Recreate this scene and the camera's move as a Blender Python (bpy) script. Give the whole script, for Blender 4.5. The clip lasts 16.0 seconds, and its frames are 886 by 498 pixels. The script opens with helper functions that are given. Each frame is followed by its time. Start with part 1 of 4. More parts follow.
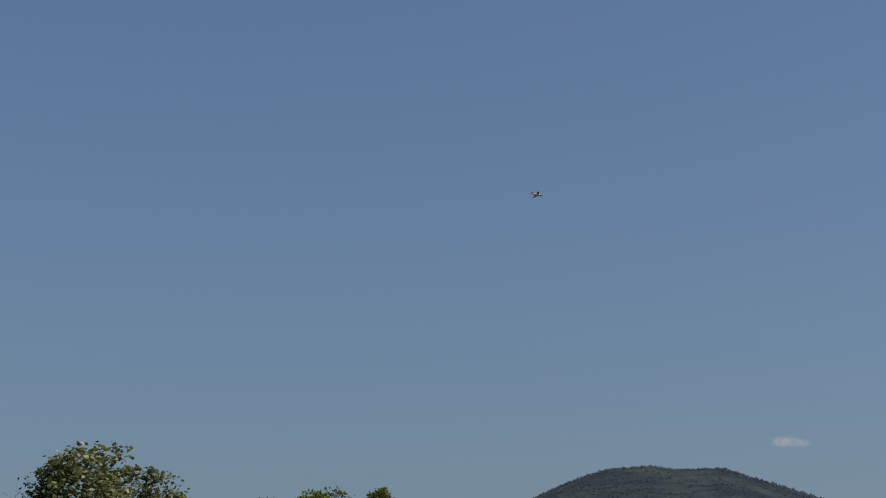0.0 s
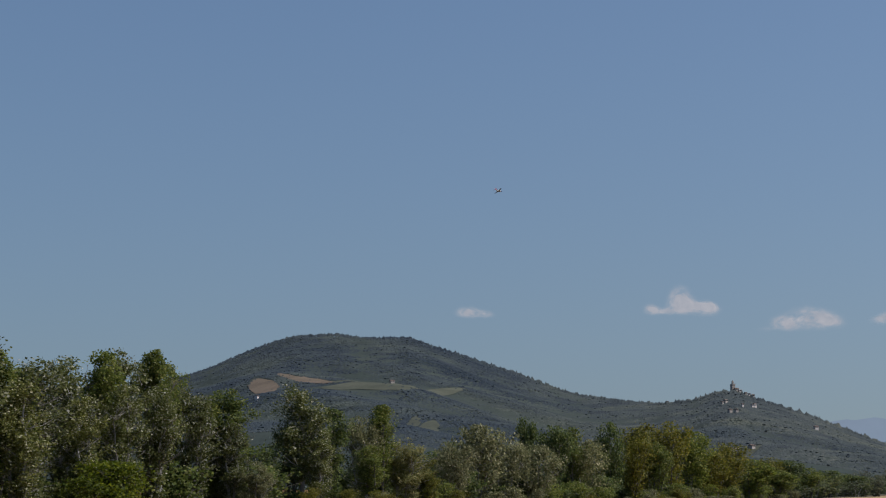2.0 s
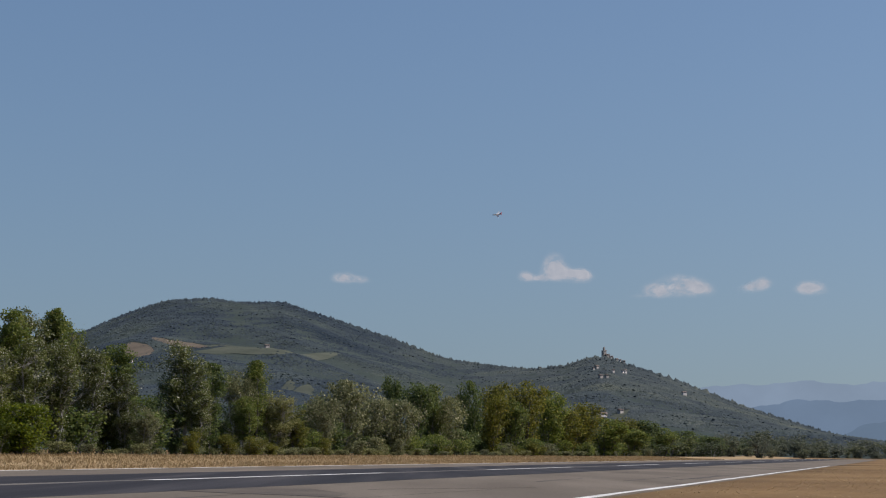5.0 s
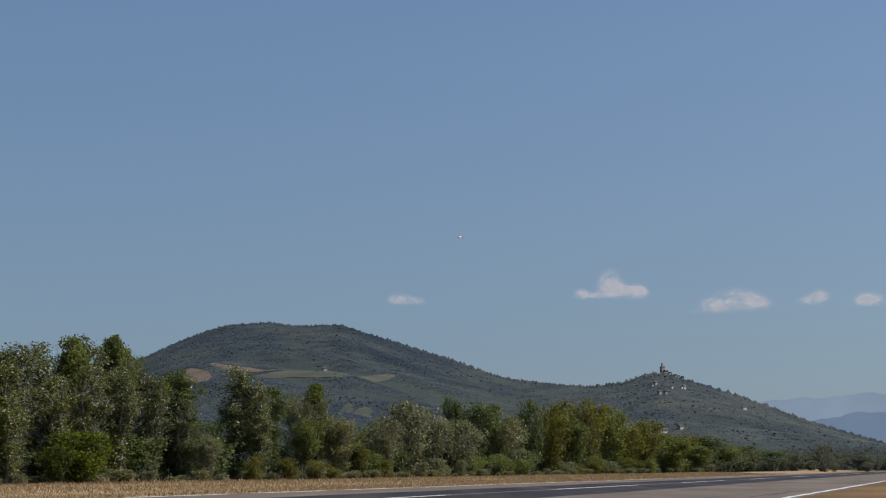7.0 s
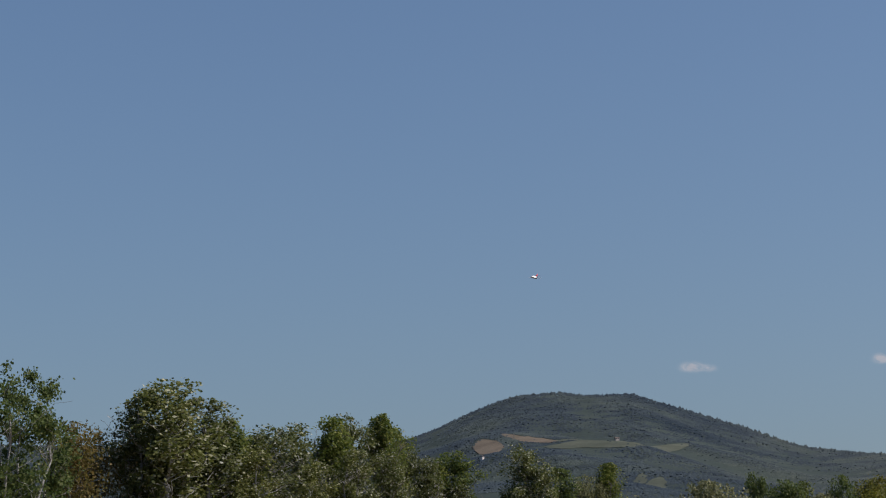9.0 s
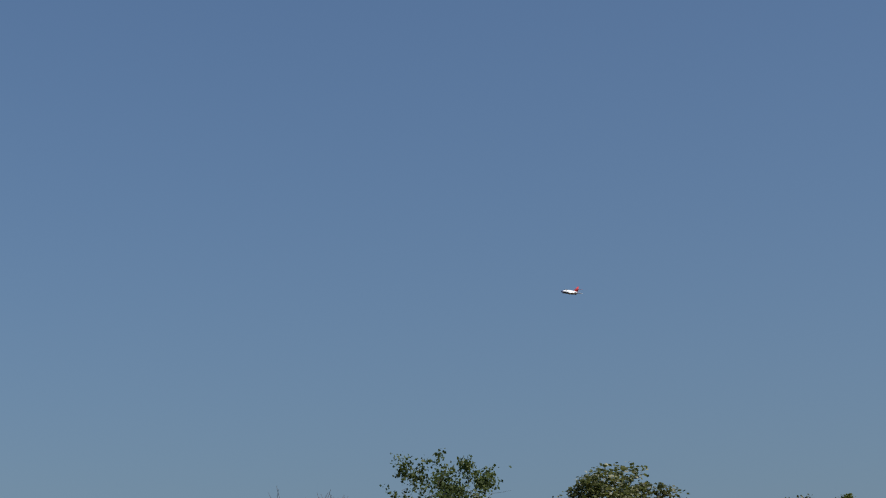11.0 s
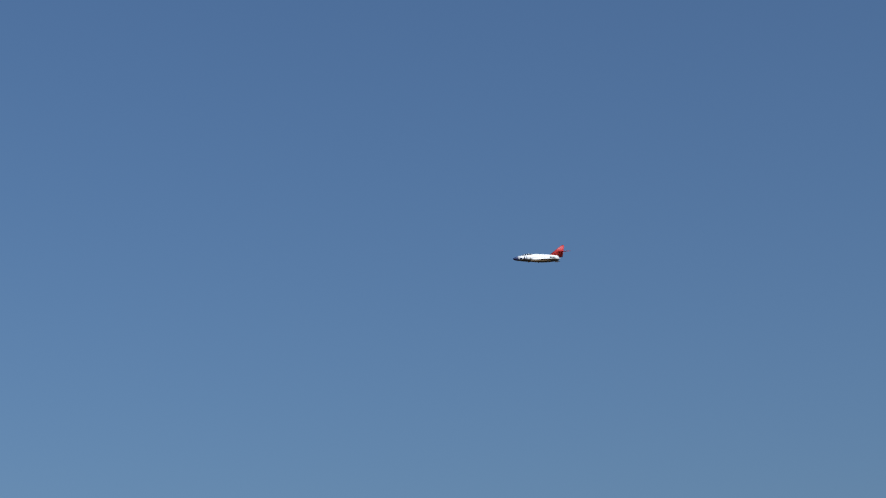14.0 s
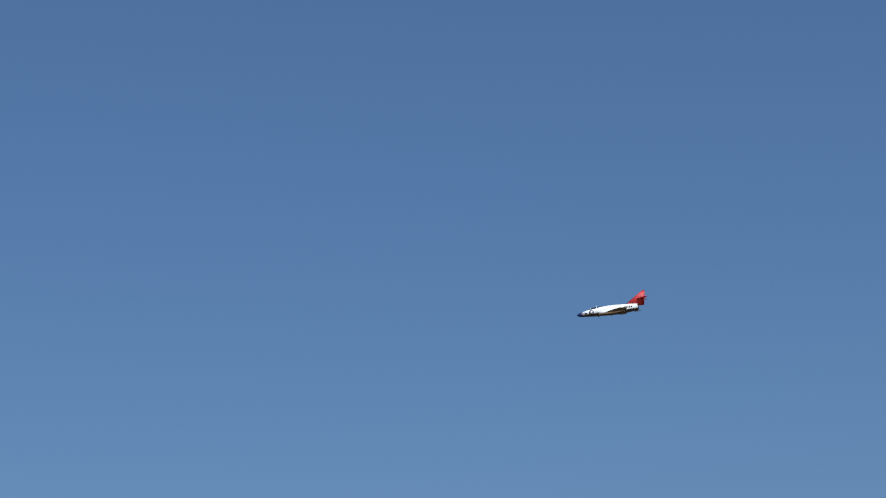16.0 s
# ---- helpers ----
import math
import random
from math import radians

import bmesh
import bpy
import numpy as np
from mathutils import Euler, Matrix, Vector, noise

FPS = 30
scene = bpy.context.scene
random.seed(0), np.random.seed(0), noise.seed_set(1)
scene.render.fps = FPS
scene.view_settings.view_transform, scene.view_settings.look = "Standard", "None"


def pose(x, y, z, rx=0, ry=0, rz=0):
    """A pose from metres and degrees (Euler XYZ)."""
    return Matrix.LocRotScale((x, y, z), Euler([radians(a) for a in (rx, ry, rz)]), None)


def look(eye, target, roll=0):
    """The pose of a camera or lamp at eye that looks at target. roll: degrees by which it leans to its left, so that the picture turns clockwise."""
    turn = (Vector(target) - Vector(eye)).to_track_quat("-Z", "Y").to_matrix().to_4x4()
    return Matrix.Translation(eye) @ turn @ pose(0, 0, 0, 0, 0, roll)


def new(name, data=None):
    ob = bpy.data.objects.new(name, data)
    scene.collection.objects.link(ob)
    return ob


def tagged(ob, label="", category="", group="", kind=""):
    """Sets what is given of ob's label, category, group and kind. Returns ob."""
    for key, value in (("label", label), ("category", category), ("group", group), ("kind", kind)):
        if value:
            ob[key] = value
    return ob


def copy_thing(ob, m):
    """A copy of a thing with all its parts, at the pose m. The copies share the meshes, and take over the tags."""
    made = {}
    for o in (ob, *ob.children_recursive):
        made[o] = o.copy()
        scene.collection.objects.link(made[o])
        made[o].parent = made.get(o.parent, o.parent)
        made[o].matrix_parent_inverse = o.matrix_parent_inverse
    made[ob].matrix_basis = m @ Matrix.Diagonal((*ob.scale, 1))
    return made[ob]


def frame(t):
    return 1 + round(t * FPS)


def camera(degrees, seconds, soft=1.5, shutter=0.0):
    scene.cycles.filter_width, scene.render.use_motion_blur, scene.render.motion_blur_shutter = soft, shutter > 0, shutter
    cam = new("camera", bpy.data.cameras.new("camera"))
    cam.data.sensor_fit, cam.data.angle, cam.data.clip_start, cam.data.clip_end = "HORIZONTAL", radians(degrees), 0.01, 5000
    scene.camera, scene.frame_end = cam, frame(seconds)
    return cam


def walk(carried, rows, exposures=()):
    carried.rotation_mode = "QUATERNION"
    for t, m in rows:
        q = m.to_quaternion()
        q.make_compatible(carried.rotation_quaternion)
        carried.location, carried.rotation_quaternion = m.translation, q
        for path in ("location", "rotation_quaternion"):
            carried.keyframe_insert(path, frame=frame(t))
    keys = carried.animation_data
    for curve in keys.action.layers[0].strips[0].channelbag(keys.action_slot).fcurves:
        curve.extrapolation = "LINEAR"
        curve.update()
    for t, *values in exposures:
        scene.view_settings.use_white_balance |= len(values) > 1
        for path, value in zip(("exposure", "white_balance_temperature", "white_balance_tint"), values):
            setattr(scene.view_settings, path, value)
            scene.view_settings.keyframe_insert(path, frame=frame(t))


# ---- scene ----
RUNWAY = 14.08          # bearing of the runway, degrees clockwise from +Y
cam = camera(26.2, 16.0, soft=1.15)


def aim(x, y, z, bearing, tilt, lean):
    """Camera pose from its place, bearing, tilt above level and lean."""
    return pose(x, y, z, 90 + tilt, 0, -bearing) @ pose(0, 0, 0, 0, 0, lean)


CAM_ROWS = [
    (0, -0.70, 36.60, 3.90, -12.51, 11.08, 0.05),
    (0.5, -1.85, 35.60, 4.08, -9.54, 9.75, 0.81),
    (1, -3.00, 33.60, 3.95, -6.85, 8.75, 1.05),
    (1.5, -2.88, 26.92, 3.22, -4.70, 7.85, 0.94),
    (2, -1.53, 17.39, 2.47, -3.09, 7.13, 0.41),
    (2.5, -0.76, 8.28, 1.63, -1.90, 6.62, 0.16),
    (3, -0.25, 1.69, 1.00, -0.96, 6.25, 0.18),
    (3.5, 0.01, 0.00, 0.86, 0.01, 6.09, 0.39),
    (4, 0.00, 0.00, 0.86, 0.70, 6.01, 0.51),
    (6.5, 0.00, 0.00, 0.86, 0.09, 6.54, 0.04),
    (7, -0.25, 1.37, 0.90, -1.00, 6.73, -0.63),
    (7.5, 0.07, 3.37, 0.90, -2.67, 7.08, -1.11),
    (8, -0.57, 7.18, 1.55, -4.90, 7.49, -0.92),
    (8.5, -0.54, 11.90, 2.11, -7.30, 8.14, -0.66),
    (9, -1.56, 17.05, 2.48, -9.72, 8.91, -0.72),
    (9.5, -1.55, 20.20, 2.91, -12.96, 9.61, -0.64),
    (10, -2.56, 23.12, 3.11, -16.37, 10.40, -0.73),
    (12.5, -2.56, 23.12, 3.11, -35.54, 13.72, -2.00),
    (13, -2.56, 23.12, 3.11, -39.78, 14.72, -2.00),
    (13.5, -2.56, 23.12, 3.11, -43.42, 15.19, -2.00),
    (14, -2.56, 23.12, 3.11, -48.79, 15.90, -2.00),
    (14.5, -2.56, 23.12, 3.11, -56.12, 16.81, -2.00),
    (15, -2.56, 23.12, 3.11, -64.02, 18.26, -2.00),
    (15.5, -2.56, 23.12, 3.11, -72.07, 18.87, -2.00),
    (16, -2.56, 23.12, 3.11, -81.15, 18.89, -2.00),
]
EXPOSURES = [(0.0, -0.13, 6250, 13), (0.5, -0.10, 6250, 13), (1.0, -0.05, 6250, 13), (1.5, 0.00, 6250, 13), (2.0, 0.05, 6250, 13), (3.0, 0.12, 6250, 13),
             (4.0, 0.15, 6250, 13), (6.5, 0.13, 6250, 13), (8.0, 0.10, 6250, 13), (9.0, 0.07, 6230, 13), (10.0, -0.02, 6150, 12), (12.3, -0.20, 5750, 10), (14.0, -0.20, 5600, 8), (16.0, -0.17, 5550, 8)]
walk(cam, [(t, aim(x, y, z, b, e, r)) for t, x, y, z, b, e, r in CAM_ROWS], EXPOSURES)
scene.view_settings.exposure = 0.0

# ---- light ----
SUN_BEARING, SUN_HEIGHT = 84.0, 48.0
world = bpy.data.worlds.new("world")
scene.world = world
world.use_nodes = True
wn = world.node_tree
sky = wn.nodes.new("ShaderNodeTexSky")
sky.sky_type, sky.sun_disc = "NISHITA", False
sky.sun_elevation, sky.sun_rotation = radians(SUN_HEIGHT), radians(SUN_BEARING)
sky.altitude, sky.air_density, sky.dust_density, sky.ozone_density = 300, 1.0, 1.9, 5.0
wco, wmap = wn.nodes.new("ShaderNodeTexCoord"), wn.nodes.new("ShaderNodeMapping")
wmap.inputs["Scale"].default_value, wmap.inputs["Location"].default_value = (1, 1, 0.6), (0, 0, 0.045)
wn.links.new(wco.outputs["Generated"], wmap.inputs[0])
wn.links.new(wmap.outputs[0], sky.inputs[0])
wn.links.new(sky.outputs[0], wn.nodes["Background"].inputs[0])
wn.nodes["Background"].inputs[1].default_value = 0.075

sun = new("sun", bpy.data.lights.new("sun", "SUN"))
sun.data.energy, sun.data.angle, sun.data.color = 4.8, radians(0.53), (1.0, 0.94, 0.86)
sb, se = radians(SUN_BEARING), radians(SUN_HEIGHT)
sun.matrix_world = look((math.sin(sb) * math.cos(se) * 50, math.cos(sb) * math.cos(se) * 50, math.sin(se) * 50), (0, 0, 0))


# ---- materials ----
def shader(name, rough=0.8, metal=0.0):
    m = bpy.data.materials.new(name)
    m.use_nodes = True
    b = m.node_tree.nodes["Principled BSDF"]
    b.inputs["Roughness"].default_value = rough
    b.inputs["Metallic"].default_value = metal
    return m, m.node_tree, b


def ramp(nt, source, stops):
    r = nt.nodes.new("ShaderNodeValToRGB")
    while len(r.color_ramp.elements) < len(stops):
        r.color_ramp.elements.new(0.5)
    for e, (p, c) in zip(r.color_ramp.elements, stops):
        e.position, e.color = p, (*c, 1)
    nt.links.new(source, r.inputs[0])
    return r.outputs[0]


def noise_tex(nt, scale, detail=4.0, rough=0.6, stretch=None, turn=0.0):
    co = nt.nodes.new("ShaderNodeTexCoord").outputs["Object"]
    if stretch:
        mp = nt.nodes.new("ShaderNodeMapping")
        mp.inputs["Scale"].default_value = stretch
        mp.inputs["Rotation"].default_value = (0, 0, turn)
        nt.links.new(co, mp.inputs[0])
        co = mp.outputs[0]
    n = nt.nodes.new("ShaderNodeTexNoise")
    n.inputs["Scale"].default_value, n.inputs["Detail"].default_value, n.inputs["Roughness"].default_value = scale, detail, rough
    nt.links.new(co, n.inputs["Vector"])
    return n.outputs["Fac"]


def mixed(nt, a, b, fac, mode="MIX"):
    x = nt.nodes.new("ShaderNodeMix")
    x.data_type, x.blend_type = "RGBA", mode
    for sock, val in ((x.inputs[6], a), (x.inputs[7], b), (x.inputs[0], fac)):
        if isinstance(val, (tuple, float, int)):
            sock.default_value = (*val, 1) if isinstance(val, tuple) else val
        else:
            nt.links.new(val, sock)
    return x.outputs[2]


def bump(nt, b, height, strength, distance=0.02):
    n = nt.nodes.new("ShaderNodeBump")
    n.inputs["Strength"].default_value, n.inputs["Distance"].default_value = strength, distance
    nt.links.new(height, n.inputs["Height"])
    nt.links.new(n.outputs[0], b.inputs["Normal"])


def two_scale(name, dark, mid, light, big, small, rough=0.85, relief=0.4, stretch=None, turn=0.0, metal=0.0, gloss=0.12):
    """Surface with broad stains and fine grain."""
    m, nt, b = shader(name, rough, metal)
    b.inputs["Specular IOR Level"].default_value = gloss
    coarse = ramp(nt, noise_tex(nt, big, 3, 0.55, stretch, turn), [(0.3, dark), (0.5, mid), (0.72, light)])
    fine = noise_tex(nt, small, 5, 0.7)
    grain = ramp(nt, fine, [(0.25, (0.72, 0.72, 0.72)), (0.75, (1.25, 1.25, 1.25))])
    nt.links.new(mixed(nt, coarse, grain, 1.0, "MULTIPLY"), b.inputs["Base Color"])
    bump(nt, b, fine, relief)
    return m


def leaf_material(name, stops, glow_through=0.48, vary=0.14):
    """Foliage: every leaf takes its own tone, every tree shifts a little."""
    m, nt, b = shader(name, 0.6)
    b.inputs["Specular IOR Level"].default_value = 0.2
    g = nt.nodes.new("ShaderNodeNewGeometry")
    c = ramp(nt, g.outputs["Random Per Island"], stops)
    o = nt.nodes.new("ShaderNodeObjectInfo")
    shift = ramp(nt, o.outputs["Random"], [(0.0, (1 - vary, 1 - vary, 1 - vary * 0.6)), (0.5, (1, 1, 1)), (1.0, (1 + vary, 1 + vary * 0.7, 1 - vary))])
    c = mixed(nt, c, shift, 1.0, "MULTIPLY")
    nt.links.new(c, b.inputs["Base Color"])
    t = nt.nodes.new("ShaderNodeBsdfTranslucent")
    nt.links.new(c, t.inputs[0])
    mx = nt.nodes.new("ShaderNodeMixShader")
    mx.inputs[0].default_value = glow_through
    nt.links.new(b.outputs[0], mx.inputs[1])
    nt.links.new(t.outputs[0], mx.inputs[2])
    nt.links.new(mx.outputs[0], nt.nodes["Material Output"].inputs[0])
    return m


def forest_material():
    """Distant woodland with blue haze mixed into its colours: crowns differ a little, stands differ in broad patches.
    """
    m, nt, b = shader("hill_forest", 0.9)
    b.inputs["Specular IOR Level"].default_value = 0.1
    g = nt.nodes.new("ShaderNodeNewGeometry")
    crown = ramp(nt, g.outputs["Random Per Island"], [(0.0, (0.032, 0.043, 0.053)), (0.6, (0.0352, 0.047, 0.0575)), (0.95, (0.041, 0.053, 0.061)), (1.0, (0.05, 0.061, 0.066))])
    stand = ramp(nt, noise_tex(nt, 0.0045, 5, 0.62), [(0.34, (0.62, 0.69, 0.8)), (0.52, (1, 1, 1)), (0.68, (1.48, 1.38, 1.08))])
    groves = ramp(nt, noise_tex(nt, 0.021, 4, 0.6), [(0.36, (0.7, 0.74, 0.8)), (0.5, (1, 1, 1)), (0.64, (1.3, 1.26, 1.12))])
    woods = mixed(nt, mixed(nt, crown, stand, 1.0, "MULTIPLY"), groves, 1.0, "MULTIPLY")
    # painted haze thins towards +X: warmer, lighter colour over the nearer hill
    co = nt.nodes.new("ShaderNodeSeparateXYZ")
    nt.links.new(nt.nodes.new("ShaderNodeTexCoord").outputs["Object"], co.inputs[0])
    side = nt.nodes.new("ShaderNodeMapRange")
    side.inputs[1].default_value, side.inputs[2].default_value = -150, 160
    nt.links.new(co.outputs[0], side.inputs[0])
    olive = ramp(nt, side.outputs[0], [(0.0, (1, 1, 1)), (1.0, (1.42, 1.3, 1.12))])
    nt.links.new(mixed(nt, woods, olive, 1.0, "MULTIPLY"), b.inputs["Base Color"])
    return m


M_BARK = two_scale("bark_grey", (0.05, 0.045, 0.04), (0.11, 0.10, 0.085), (0.2, 0.19, 0.17), 1.2, 14, 0.9, 0.6, (1, 1, 0.3))
M_BARK_PALE = two_scale("bark_pale", (0.12, 0.11, 0.1), (0.26, 0.25, 0.23), (0.42, 0.41, 0.38), 0.9, 12, 0.85, 0.5, (1, 1, 0.4))
M_BARE = two_scale("bark_dead", (0.1, 0.08, 0.07), (0.17, 0.145, 0.13), (0.26, 0.23, 0.2), 1.0, 12, 0.9, 0.5)
M_LEAF = {
    "silver": leaf_material("leaves_silver_poplar", [(0.0, (0.065, 0.081, 0.022)), (0.45, (0.105, 0.120, 0.033)), (0.82, (0.171, 0.178, 0.060)), (0.93, (0.38, 0.385, 0.26)), (1.0, (0.55, 0.54, 0.43))]),
    "green": leaf_material("leaves_green", [(0.0, (0.066, 0.096, 0.018)), (0.5, (0.117, 0.146, 0.026)), (0.9, (0.198, 0.216, 0.047)), (1.0, (0.362, 0.340, 0.121))]),
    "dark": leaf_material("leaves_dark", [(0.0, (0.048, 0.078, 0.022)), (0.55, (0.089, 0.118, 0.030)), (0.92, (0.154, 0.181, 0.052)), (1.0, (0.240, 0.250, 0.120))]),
    "dusky": leaf_material("leaves_dusky", [(0.0, (0.044, 0.06, 0.03)), (0.55, (0.086, 0.104, 0.05)), (0.92, (0.125, 0.143, 0.068)), (1.0, (0.18, 0.195, 0.1))]),
    "dull": leaf_material("leaves_dull", [(0.0, (0.07, 0.08, 0.055)), (0.55, (0.11, 0.12, 0.078)), (0.92, (0.15, 0.155, 0.1)), (1.0, (0.19, 0.18, 0.12))]),
    "yellow": leaf_material("leaves_yellowing", [(0.0, (0.072, 0.080, 0.012)), (0.5, (0.115, 0.120, 0.017)), (0.9, (0.189, 0.171, 0.029)), (1.0, (0.259, 0.219, 0.058))]),
    "grey": leaf_material("leaves_willow_grey", [(0.0, (0.101, 0.108, 0.045)), (0.5, (0.151, 0.158, 0.067)), (0.88, (0.237, 0.235, 0.114)), (1.0, (0.443, 0.408, 0.244))]),
    "bright": leaf_material("leaves_bright_bush", [(0.0, (0.036, 0.056, 0.006)), (0.5, (0.078, 0.108, 0.008)), (1.0, (0.145, 0.168, 0.014))]),
    "brown": leaf_material("leaves_browning", [(0.0, (0.108, 0.095, 0.022)), (0.5, (0.156, 0.128, 0.030)), (0.9, (0.231, 0.161, 0.051)), (1.0, (0.321, 0.224, 0.087))]),
}
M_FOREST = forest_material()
M_GROUND = two_scale("dry_field", (0.12, 0.07, 0.029), (0.17, 0.102, 0.043), (0.22, 0.14, 0.062), 0.06, 1.6, 0.95, 0.6)
M_VERGE = two_scale("straw_verge", (0.225, 0.152, 0.076), (0.28, 0.194, 0.1), (0.335, 0.24, 0.13), 0.09, 2.5, 0.95, 0.5, (1, 0.25, 1), radians(-RUNWAY))
# darker brown ground among the trees, 53 to 90 m across
M_DARK_GROUND = two_scale("dark_ground", (0.035, 0.03, 0.018), (0.055, 0.046, 0.027), (0.08, 0.066, 0.04), 0.3, 4, 0.95, 0.6)
# floor tone matched to the haze-tinted crowns standing on it
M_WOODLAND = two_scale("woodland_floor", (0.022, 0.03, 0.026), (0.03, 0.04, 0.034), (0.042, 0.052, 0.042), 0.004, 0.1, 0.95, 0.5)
M_DRY = leaf_material("dry_grass", [(0.0, (0.24, 0.162, 0.077)), (0.4, (0.285, 0.202, 0.102)), (0.8, (0.335, 0.245, 0.13)), (1.0, (0.25, 0.2, 0.095))], 0.25, 0.0)
M_ASPHALT_OLD = two_scale("weathered_asphalt", (0.1, 0.081, 0.062), (0.13, 0.107, 0.083), (0.168, 0.139, 0.109), 0.3, 9, 0.9, 0.3, (1, 0.12, 1), radians(-RUNWAY))
M_ASPHALT = two_scale("dark_asphalt", (0.018, 0.017, 0.019), (0.03, 0.028, 0.03), (0.058, 0.053, 0.053), 0.55, 9, 0.85, 0.3, (1, 0.03, 1), radians(-RUNWAY))
M_SEAM = two_scale("worn_seam", (0.085, 0.077, 0.07), (0.11, 0.1, 0.09), (0.14, 0.128, 0.112), 0.3, 9, 0.9, 0.3, (1, 0.1, 1))
M_WORN = two_scale("worn_patch", (0.075, 0.062, 0.05), (0.095, 0.079, 0.063), (0.118, 0.098, 0.079), 0.4, 9, 0.9, 0.3)
M_SEALANT = two_scale("tar_sealant", (0.05, 0.045, 0.042), (0.07, 0.062, 0.057), (0.09, 0.08, 0.072), 0.4, 9, 0.8, 0.3)
M_PAINT = two_scale("road_paint", (0.4, 0.385, 0.35), (0.56, 0.545, 0.51), (0.66, 0.645, 0.61), 0.7, 8, 0.7, 0.2)
M_STUBBLE = two_scale("stubble_field", (0.1, 0.078, 0.055), (0.13, 0.102, 0.073), (0.165, 0.132, 0.095), 0.012, 0.15, 0.95, 0.3)
M_MEADOW = two_scale("meadow_field", (0.05, 0.055, 0.039), (0.062, 0.068, 0.048), (0.08, 0.084, 0.06), 0.01, 0.12, 0.95, 0.3)
M_STONE = two_scale("stone_wall", (0.24, 0.215, 0.195), (0.31, 0.28, 0.255), (0.38, 0.345, 0.315), 0.2, 2.0, 0.9, 0.4)
M_PLASTER = two_scale("pale_plaster", (0.5, 0.44, 0.4), (0.6, 0.53, 0.485), (0.68, 0.61, 0.56), 0.2, 2.0, 0.9, 0.3)
M_ROOF = two_scale("clay_roof", (0.12, 0.092, 0.08), (0.16, 0.122, 0.104), (0.2, 0.15, 0.13), 0.3, 3.0, 0.85, 0.4)
M_DARK_OPENING = two_scale("dark_opening", (0.015, 0.015, 0.018), (0.025, 0.025, 0.028), (0.035, 0.035, 0.04), 1, 6, 0.4, 0.1)


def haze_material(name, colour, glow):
    # haze and daylight are put into an even glow over a black base
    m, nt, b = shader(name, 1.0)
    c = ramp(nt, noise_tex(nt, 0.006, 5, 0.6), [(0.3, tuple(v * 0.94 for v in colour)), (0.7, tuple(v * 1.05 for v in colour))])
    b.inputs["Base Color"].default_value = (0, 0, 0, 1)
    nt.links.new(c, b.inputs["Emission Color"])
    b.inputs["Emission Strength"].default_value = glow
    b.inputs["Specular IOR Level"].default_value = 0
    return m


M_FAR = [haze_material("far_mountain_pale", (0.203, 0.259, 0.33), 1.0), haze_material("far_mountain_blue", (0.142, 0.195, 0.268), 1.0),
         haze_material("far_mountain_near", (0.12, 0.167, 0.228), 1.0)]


# ---- mesh helpers ----
def mesh_from(name, verts, faces, material, smooth=False):
    me = bpy.data.meshes.new(name)
    verts = np.asarray(verts, dtype=np.float32)
    if isinstance(faces, np.ndarray):
        n, k = faces.shape
        me.vertices.add(len(verts))
        me.vertices.foreach_set("co", verts.ravel())
        me.loops.add(n * k)
        me.loops.foreach_set("vertex_index", faces.astype(np.int32).ravel())
        me.polygons.add(n)
        me.polygons.foreach_set("loop_start", np.arange(0, n * k, k, dtype=np.int32))
        me.polygons.foreach_set("loop_total", np.full(n, k, dtype=np.int32))
        me.update(calc_edges=True)
    else:
        me.from_pydata([tuple(map(float, v)) for v in verts], [], faces)
        me.update()
    me.materials.append(material)
    if smooth:
        me.polygons.foreach_set("use_smooth", np.ones(len(me.polygons), dtype=bool))
    return me


def mesh_part(name, me, parent, label=""):
    ob = new(name, me)
    ob.parent = parent
    return tagged(ob, label)


def part(name, bm, material, parent, label="", smooth=True):
    me = bpy.data.meshes.new(name)
    bmesh.ops.recalc_face_normals(bm, faces=bm.faces[:])
    bm.to_mesh(me)
    bm.free()
    me.materials.append(material)
    if smooth:
        me.polygons.foreach_set("use_smooth", np.ones(len(me.polygons), dtype=bool))
    return mesh_part(name, me, parent, label)


UB = radians(RUNWAY)
U = np.array([math.sin(UB), math.cos(UB)])      # along the runway, away
L = np.array([-math.cos(UB), math.sin(UB)])     # across it, towards the trees


def along(u, v, z=0.0):
    """World place from metres along and across the runway."""
    return (U[0] * u + L[0] * v, U[1] * u + L[1] * v, z)


# ---- ground and hills ----
RIDGE_BEARING = [-180, -60, -30, -27.4, -26.6, -25.8, -24.7, -22.8, -20, -17.8, -14, -11.5, -10, -9.1, -8.3, -7.55, -6.3, -5.5, -4.1, -3.4, -2.4, -0.9, 0.3, 1.0, 2.2, 3.4,
                 4.4, 5.06, 5.6, 6.1, 6.75, 7.6, 8.4, 9.4, 10.2, 11.05, 11.9, 12.7, 14, 18, 30, 60, 180]
RIDGE_HEIGHT = [2.5, 2.8, 3.1, 3.2, 3.42, 3.25, 3.15, 3.2, 3.15, 3.05, 2.95, 3.05, 3.58, 4.0, 4.33, 4.55, 4.63, 4.52, 4.55, 4.31, 3.99, 3.5, 3.05, 2.86, 2.7, 2.6,
                2.72, 2.95, 2.97, 2.78, 2.59, 2.3, 2.0, 1.6, 1.33, 1.05, 0.8, 0.6, 0.35, 0.3, 0.6, 1.5, 2.5]
FOOT = 650.0


def ridge_distance(b):
    return 3700 - 700 / (1 + np.exp(-(b - 2.5) * 1.2))


